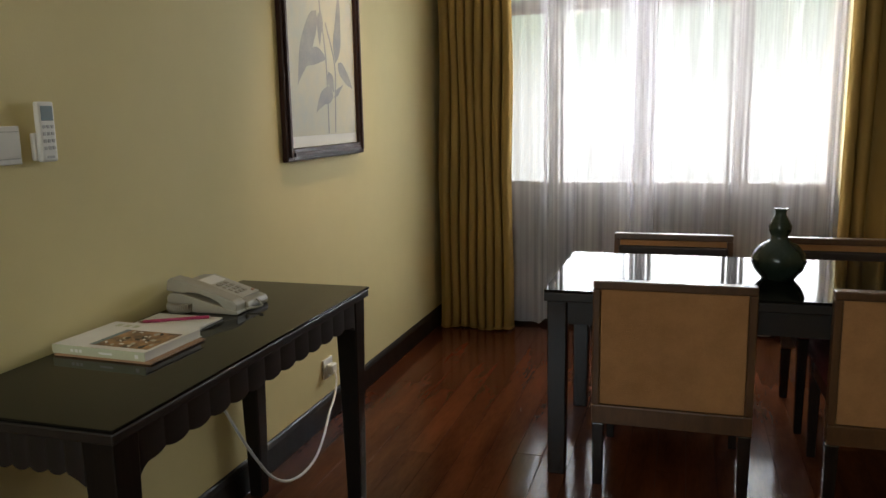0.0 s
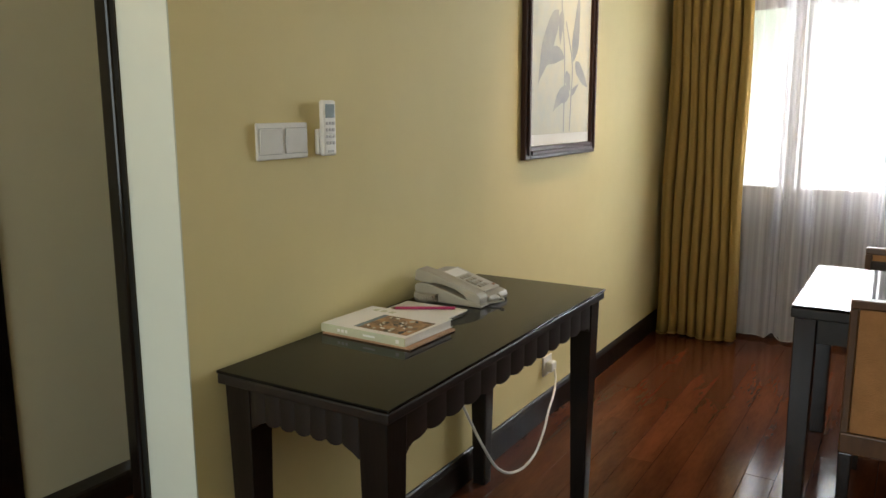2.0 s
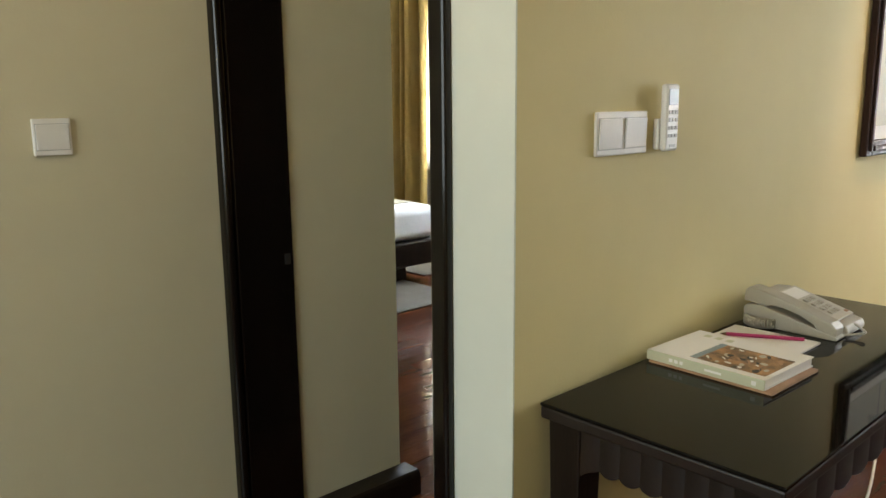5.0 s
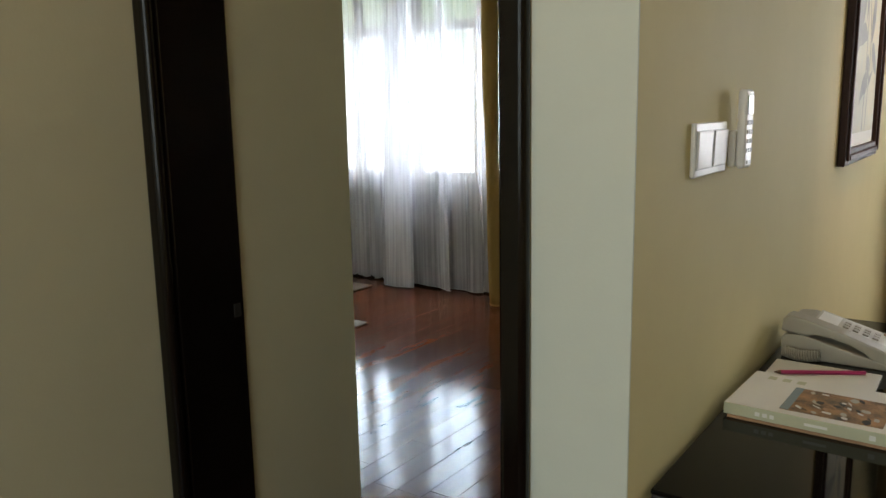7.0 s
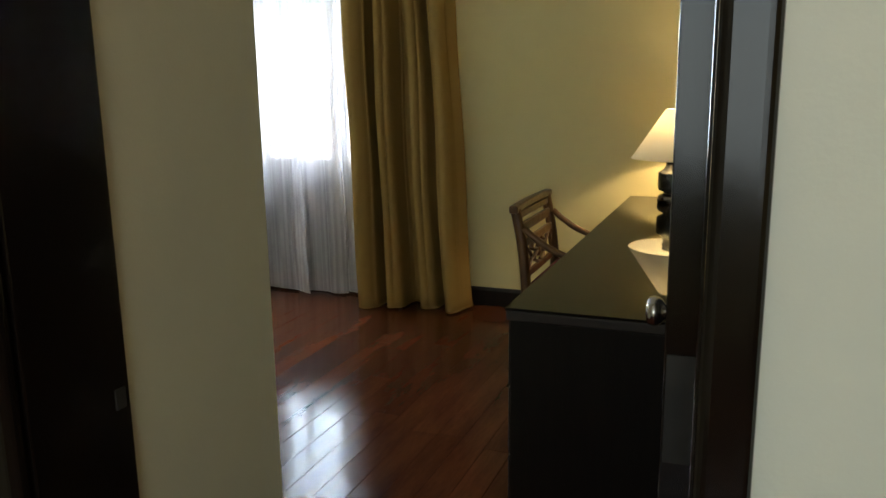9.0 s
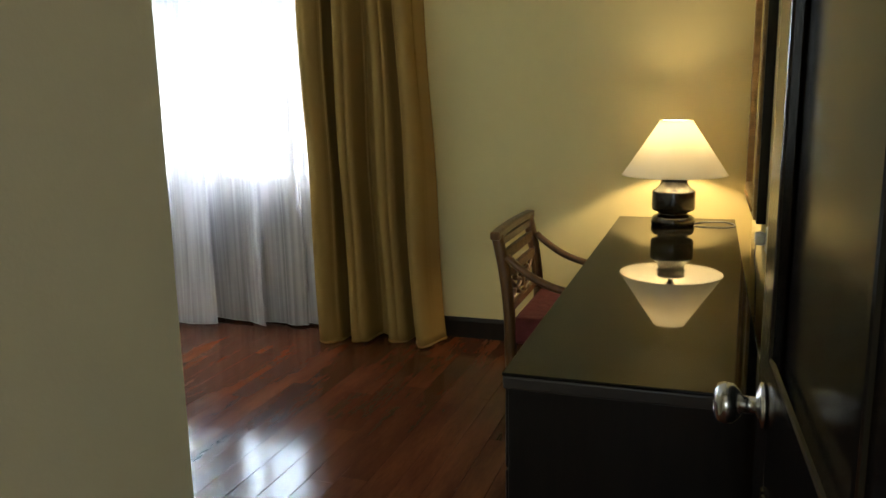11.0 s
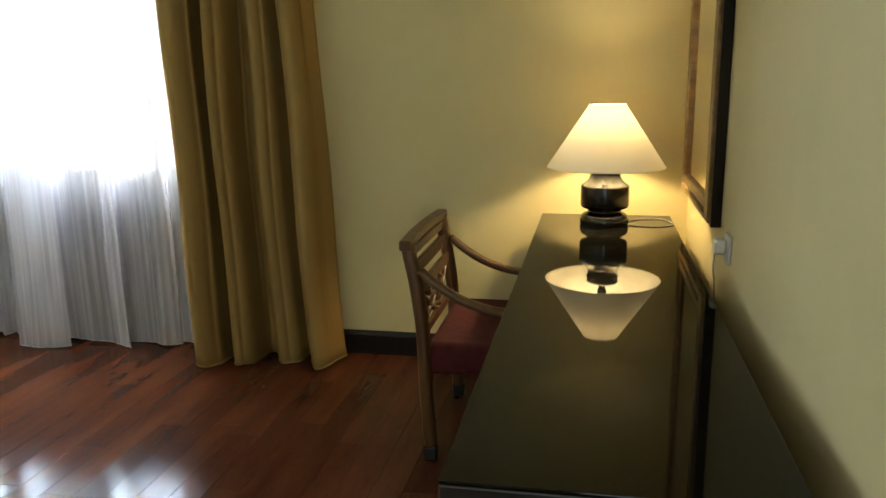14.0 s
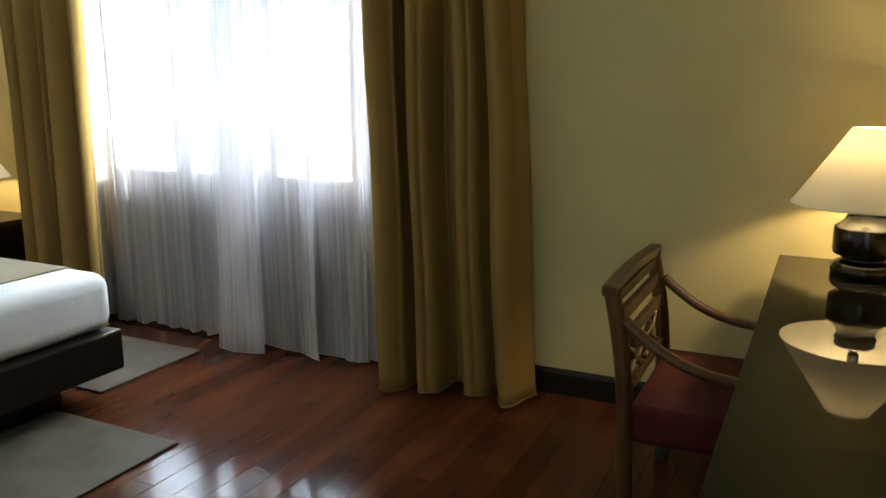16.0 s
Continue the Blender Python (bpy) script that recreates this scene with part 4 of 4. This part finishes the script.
# ---- picture ----
PY0, PY1, PZ0, PZ1 = 1.638, 2.38, 1.143, 2.16
pc = thing("picture", (0.01, 2.0, PZ0), "framed botanical print with grey leaves in a dark frame", "picture")
for q in ((PY0 + 0.05, PY1 - 0.05, PZ0, PZ0 + 0.05), (PY0 + 0.05, PY1 - 0.05, PZ1 - 0.05, PZ1), (PY0, PY0 + 0.05, PZ0, PZ1), (PY1 - 0.05, PY1, PZ0, PZ1)):
    r = part("frame", B(0.001, 0.024, q[0], q[1], q[2], q[3], 0.004), PICFRAME, pc)
    a = 0.016
    w_, h_ = q[1] - q[0], q[3] - q[2]
    e = (q[0], q[1], q[2] + a, q[3] - a) if w_ > h_ else (q[0] + a, q[1] - a, q[2] + a, q[3] - a)
    part("frame_bead", B(0.0245, 0.033, e[0], e[1], e[2], e[3], 0.004, 3), PICFRAME, r, "raised brown bead")
part("mount", B(0.001, 0.010, PY0 + 0.0505, PY1 - 0.0505, PZ0 + 0.0505, PZ1 - 0.0505), MATTE, pc, "pale mount")
GY0, GY1, GZ0, GZ1 = PY0 + 0.063, PY1 - 0.060, PZ0 + 0.094, PZ1 - 0.07
part("print", B(0.0102, 0.0112, GY0, GY1, GZ0, GZ1), PRINTBG, pc, "pale yellow print sheet")


def leaf(y, z, length, width, angle, bend, x):
    b = bmesh.new()
    n = 12
    L, R = [], []
    for i in range(n + 1):
        u = i / n
        hw = width * math.sin(math.pi * u ** 0.75) * (1 - 0.3 * u) * (1 + 0.12 * math.sin(9 * u + length * 40)) + 0.0008
        a = radians(angle) + bend * u
        cy, cz = y + length * u * math.cos(a), z + length * u * math.sin(a)
        L.append(b.verts.new((x, cy - hw * math.sin(a), cz + hw * math.cos(a))))
        R.append(b.verts.new((x, cy + hw * math.sin(a), cz - hw * math.cos(a))))
    for i in range(n):
        b.faces.new((L[i], R[i], R[i + 1], L[i + 1]))
    return b


for line in (((0.335, 0.005), (0.333, 0.30), (0.29, 0.55), (0.28, 0.80)), ((0.400, 0.005), (0.412, 0.155), (0.415, 0.30), (0.34, 0.46))):
    part("stem_print", sweep(bezier([(0.0114, GY0 + a, GZ0 + b) for a, b in line], 8), 0.0060, 6, 0.05, None, (1, 0, 0)), LEAFINK, pc)
LEAVES = ((0.26, 0.50, 0.36, 0.060, 232, 0.10), (0.33, 0.31, 0.26, 0.036, 160, 0.65), (0.45, 0.30, 0.18, 0.036, 322, 0.05), (0.35, 0.26, 0.10, 0.030, 296, 0.1), (0.39, 0.155, 0.18, 0.044, 158, 0.75),
          (0.40, 0.155, 0.11, 0.013, 35, -0.1), (0.425, 0.30, 0.31, 0.040, 74, 0.1), (0.29, 0.55, 0.26, 0.050, 35, 0.3), (0.28, 0.66, 0.22, 0.045, 140, 0.3), (0.30, 0.50, 0.14, 0.030, 250, 0.2))
for k, (a, b, ln, wd, an, bd) in enumerate(LEAVES):
    part("leaf_print", leaf(GY0 + a, GZ0 + b, ln, wd, an, bd, 0.01145 + k * 0.00012), LEAFINK, pc)

# ---- things on the console table ----
T = 0.7625


def placed(name, m, bm, material, parent, label="", smooth=False):
    bmesh.ops.transform(bm, matrix=m, verts=bm.verts)
    return part(name, bm, material, parent, label, smooth)


m0 = pose(0.026, 0.416, T, 0, 0, -1.5) @ Matrix.Diagonal((1.08, 1, 1, 1))
bk = thing("book", (0.2, 0.44, T), "thin orange brown book lying under another book", "book", "stacked books")
placed("cover", m0, B(0.003, 0.262, 0.0, 0.205, 0, 0.0012, 0.0004), ORANGE, bk)
placed("pages", m0, B(0.006, 0.258, 0.003, 0.202, 0.0013, 0.0038), PAPER, bk)
placed("cover", m0, B(0.003, 0.262, 0.0, 0.205, 0.0039, 0.0050, 0.0004), ORANGE, bk)
placed("spine", m0, B(0.003, 0.262, -0.003, -0.0003, 0, 0.0050, 0.001), ORANGE, bk)
m1 = pose(0.022, 0.420, T + 0.0052, 0, 0, -2.0) @ Matrix.Diagonal((1.08, 1, 1, 1))
bk = thing("book", (0.2, 0.44, T + 0.0052), "white paperback book with a photograph on its cover", "book", "stacked books")
placed("back_cover", m1, B(0, 0.250, 0, 0.212, 0, 0.002, 0.0006), PAPER, bk)
placed("pages", m1, B(0.003, 0.247, 0.003, 0.209, 0.0021, 0.0195), PAPER, bk)
cv = placed("front_cover", m1, B(0, 0.250, 0, 0.212, 0.0196, 0.0216, 0.0006), PAPER, bk)
placed("cover_picture", m1, B(0.085, 0.240, 0.020, 0.150, 0.0217, 0.0222), COVER, cv, "brown and ochre photograph")
placed("cover_sky", m1, B(0.085, 0.099, 0.0202, 0.1498, 0.02225, 0.0226), LCD, cv, "pale sky strip")
rnd = random.Random(8)
for k in range(34):
    a, c = rnd.uniform(0.108, 0.230), rnd.uniform(0.030, 0.141)
    r, g, w0 = rnd.uniform(0.004, 0.011), rnd.uniform(0.003, 0.008), rnd.uniform(0, 3.1)
    ink, lab = ((PAPER, "pale printed shape"), (ORANGE, "orange printed shape"), (BLACK, "dark printed shape"), (PANELB, "straw printed shape"))[k % 4]
    ring = [(a + g * math.cos(q * 0.785 + w0), c + r * math.sin(q * 0.785) * (1 + 0.25 * math.cos(q * 1.7 + w0))) for q in range(8)]
    placed("cover_shape", m1, prism(ring, "z", 0.02225, 0.0225 + k * 0.00001), ink, cv, lab)
sp = placed("spine", m1, B(0, 0.250, -0.0035, -0.0003, 0, 0.0216, 0.001), SPINE, bk, "pale green spine")
for a, b_ in ((0.052, 0.060), (0.064, 0.072), (0.076, 0.083)):
    placed("spine_mark", m1, B(a, b_, -0.0041, -0.0036, 0.007, 0.0145), PAPER, sp)
placed("spine_mark", m1, B(0.13, 0.165, -0.0041, -0.0036, 0.008, 0.013), PAPER, sp)
placed("spine_mark", m1, B(0.225, 0.234, -0.0041, -0.0036, 0.006, 0.015), PAPER, sp)
for a in (0.03, 0.055, 0.08):
    placed("cover_mark", m1, B(a, a + 0.014, 0.172, 0.190, 0.0217, 0.0221), SPINE, cv)
pd = thing("notepad", (0.14, 0.7, T), "white paper notepad lying by the books", "notepad")
part("paper_block", B(0.032, 0.242, 0.578, 0.806, T, T + 0.005, 0.0008), PAPER, pd)
pn = thing("pencil", (0.14, 0.74, T + 0.005), "magenta pencil lying on the notepad", "pencil")
part("shaft", sweep([(0.062, 0.700, T + 0.0098), (0.212, 0.786, T + 0.0098)], 0.0045, 6), MAGENTA, pn)
part("tip", sweep([(0.062, 0.700, T + 0.0098), (0.050, 0.693, T + 0.0098)], 0.004, 6, 1.0, None, (0, 0, 1), [0.0045, 0.0008]), CHAIRW, pn)

ph = thing("telephone", (0.14, 0.94, T), "beige desk telephone with a corded handset", "telephone")
side = [(0.030, T), (0.262, T), (0.266, T + 0.010), (0.260, T + 0.020), (0.075, T + 0.064), (0.040, T + 0.062), (0.028, T + 0.050)]
low = [(0.031, T), (0.261, T), (0.263, T + 0.005), (0.258, T + 0.008), (0.075, T + 0.045), (0.040, T + 0.044), (0.029, T + 0.036)]
shell = prism(side, "y", 0.914, 1.045, 0.004)
part("body", merge(shell, prism(low, "y", 0.848, 0.9135, 0.003)), BEIGE, ph)
ang = math.atan2(-0.044, 0.183)
pm = Matrix.Translation((0.075, 0.848, T + 0.0665)) @ Matrix.Rotation(-ang, 4, "Y")
kb = placed("face_panel", pm, B(0.012, 0.168, 0.075, 0.188, 0.0, 0.003, 0.001), PANELB, ph, "pale keypad panel")
for r_ in range(4):
    for c_ in range(3):
        placed("key", pm, B(0.070 + r_ * 0.021, 0.083 + r_ * 0.021, 0.092 + c_ * 0.022, 0.108 + c_ * 0.022, 0.003, 0.0065, 0.0012), BEIGE, kb)
placed("label_card", pm, B(0.018, 0.060, 0.085, 0.175, 0.003, 0.0035), PAPER, kb)
placed("message_lamp", pm, B(0.150, 0.158, 0.165, 0.178, 0.003, 0.006, 0.001), ORANGE, kb, "small red message lamp")
HANDSET = [(-0.042, -0.028), (-0.044, -0.004), (-0.034, 0.006), (0.0, 0.009), (0.09, 0.010), (0.172, 0.007), (0.188, 0.001), (0.191, -0.018), (0.150, -0.019),
           (0.132, -0.010), (0.100, -0.006), (0.060, -0.007), (0.030, -0.012), (0.012, -0.020)]
hs = prism(HANDSET, "y", 0.002, 0.060, 0.004)
placed("handset", pm, hs, BEIGE, ph, "slim beige handset")
coil = []
for i in range(150):
    u = i / 149
    c0 = Vector((0.040 + 0.075 * u, 0.836 - 0.022 * math.sin(math.pi * u), T + 0.013))
    coil.append(c0 + Vector((0.0, 0.009 * math.cos(u * 90), 0.009 * math.sin(u * 90))))
part("coiled_cord", sweep(coil, 0.0025, 5), BEIGE, ph, "", True)
loop = [Vector((0.258 + 0.040 * math.sin(math.pi * i / 40) ** 0.7, 0.90 + 0.075 * i / 40 + 0.012 * math.sin(math.pi * i / 20), T + 0.006 + 0.012 * (i / 40))) for i in range(41)]
part("handset_cord", sweep(loop, 0.0026, 6), BEIGE, ph, "", True)
for ob in [ob for ob in bpy.data.objects if ob.parent is ph or (ob.parent is not None and ob.parent.parent is ph)]:
    ob.data.transform(Matrix.Translation((0, 0.85, T)) @ Matrix.Diagonal((1.0, 0.86, 1.22, 1.0)) @ Matrix.Translation((0, -0.848, -T)))
cb = thing("wall_cable", (0.1, 1.6, 0.01), "grey white cord hanging from the table to the socket", "cable")
part("sheath", sweep(bezier([(0.042, 1.925, 0.225), (0.066, 1.885, 0.195), (0.098, 1.79, 0.160), (0.122, 1.69, 0.135), (0.146, 1.585, 0.085), (0.162, 1.475, 0.042), (0.166, 1.36, 0.030), (0.164, 1.25, 0.055),
                              (0.168, 1.15, 0.115), (0.172, 1.068, 0.20), (0.160, 0.99, 0.32), (0.120, 0.93, 0.48), (0.060, 0.90, 0.66), (0.042, 0.89, 0.729)], 8), 0.0048, 7), CORDM, cb, "", True)
lc = thing("power_cable", (-0.3, 3.55, 0.73), "white lamp cord looped on the desk behind the lamp", "cable")
part("sheath", sweep(bezier([(-0.432, 3.49, 0.7305), (-0.38, 3.555, 0.7305), (-0.30, 3.575, 0.7305), (-0.262, 3.53, 0.7305), (-0.252, 3.46, 0.7305), (-0.30, 3.41, 0.7305), (-0.37, 3.405, 0.7305),
                              (-0.428, 3.425, 0.7305)], 8), 0.0024, 6), CORDD, lc, "", True)
pl = thing("power_cable", (-0.2, 2.68, 0.7), "dull white cable hanging from the socket behind the desk", "cable")
part("sheath", sweep(bezier([(-0.205, 2.678, 0.789), (-0.207, 2.672, 0.74), (-0.200, 2.676, 0.68), (-0.192, 2.70, 0.5)], 8), 0.0028, 6), CORDD, pl, "", True)

# ---- ceiling downlights, unseen: added over the picture spot and the hall fill ----
for x, y in ((0.42, 2.05), (0.2, -0.9)):
    d = thing("downlight", (x, y, H), "small unseen ceiling downlight with a white rim, added over a light", "ceiling light", "ceiling downlights")
    part("rim", turned([(0.036, -0.004), (0.05, -0.006), (0.052, -0.0005), (0.036, -0.0005)], 28, (x, y, H)), WHITE, d, "", True)

# ---- outside ----
tagged(to_object("ground", B(-60, 60, F + 0.6, 80, -0.6, -0.3), GRASS), "green lawn outside the windows", "ground", "", "structure")

tagged(to_object("backdrop", B(-16, 14, 8.0, 8.2, -0.3, 9), daylight), "bright hazy garden foliage and sky beyond the windows", "backdrop", "", "structure")

# ---- floorboards ----
floor = tagged(new("floor"), "polished red brown wooden floorboards with dark joints", "floor", "", "structure")
PW, GAP = 0.106, 0.0010
rnd = random.Random(5)
lengths = (1.15, 1.45, 0.95)
boards = []
for ln in lengths:
    b = B(-PW / 2 + GAP / 2, PW / 2 - GAP / 2, -ln / 2 + GAP / 2, ln / 2 - GAP / 2, -0.012, 0.0, 0.0008, 1)
    me = bpy.data.meshes.new("floorboard")
    b.to_mesh(me)
    b.free()
    me.materials.append(FLOORM)
    boards.append(me)
rest = bmesh.new()
count = 0
x = -5.6 + PW / 2
while x < 4.05:
    y = -3.6 - rnd.uniform(0, 1.1)
    while y < F:
        k = rnd.randrange(3)
        ln = lengths[k]
        y0, y1 = max(y, -3.6), min(y + ln, F)
        if x < -1.24 and y + ln < 0.2:
            y += ln
            continue
        if x < -1.24:
            y0 = max(y0, 0.2)
        inside = -4.3 < x < 1.25 and y > (0.2 if x < -1.24 else -0.2)
        if inside and y + ln <= F and count < 300:
            ob = new("floorboard", boards[k])
            ob.parent = floor
            ob.location = (x, y + ln / 2, rnd.uniform(-0.0006, 0.0))
            ob.rotation_euler = (rnd.uniform(-0.0007, 0.0007), rnd.uniform(-0.007, 0.007), 0)
            count += 1
        elif y1 - y0 > 0.02:
            B(x - PW / 2 + GAP / 2, x + PW / 2 - GAP / 2, y0 + GAP / 2, y1 - GAP / 2, -0.012, -0.0003, bm=rest)
        y += ln
    x += PW
tagged(part("far_floorboards", rest, FLOORM, floor), kind="stuff")
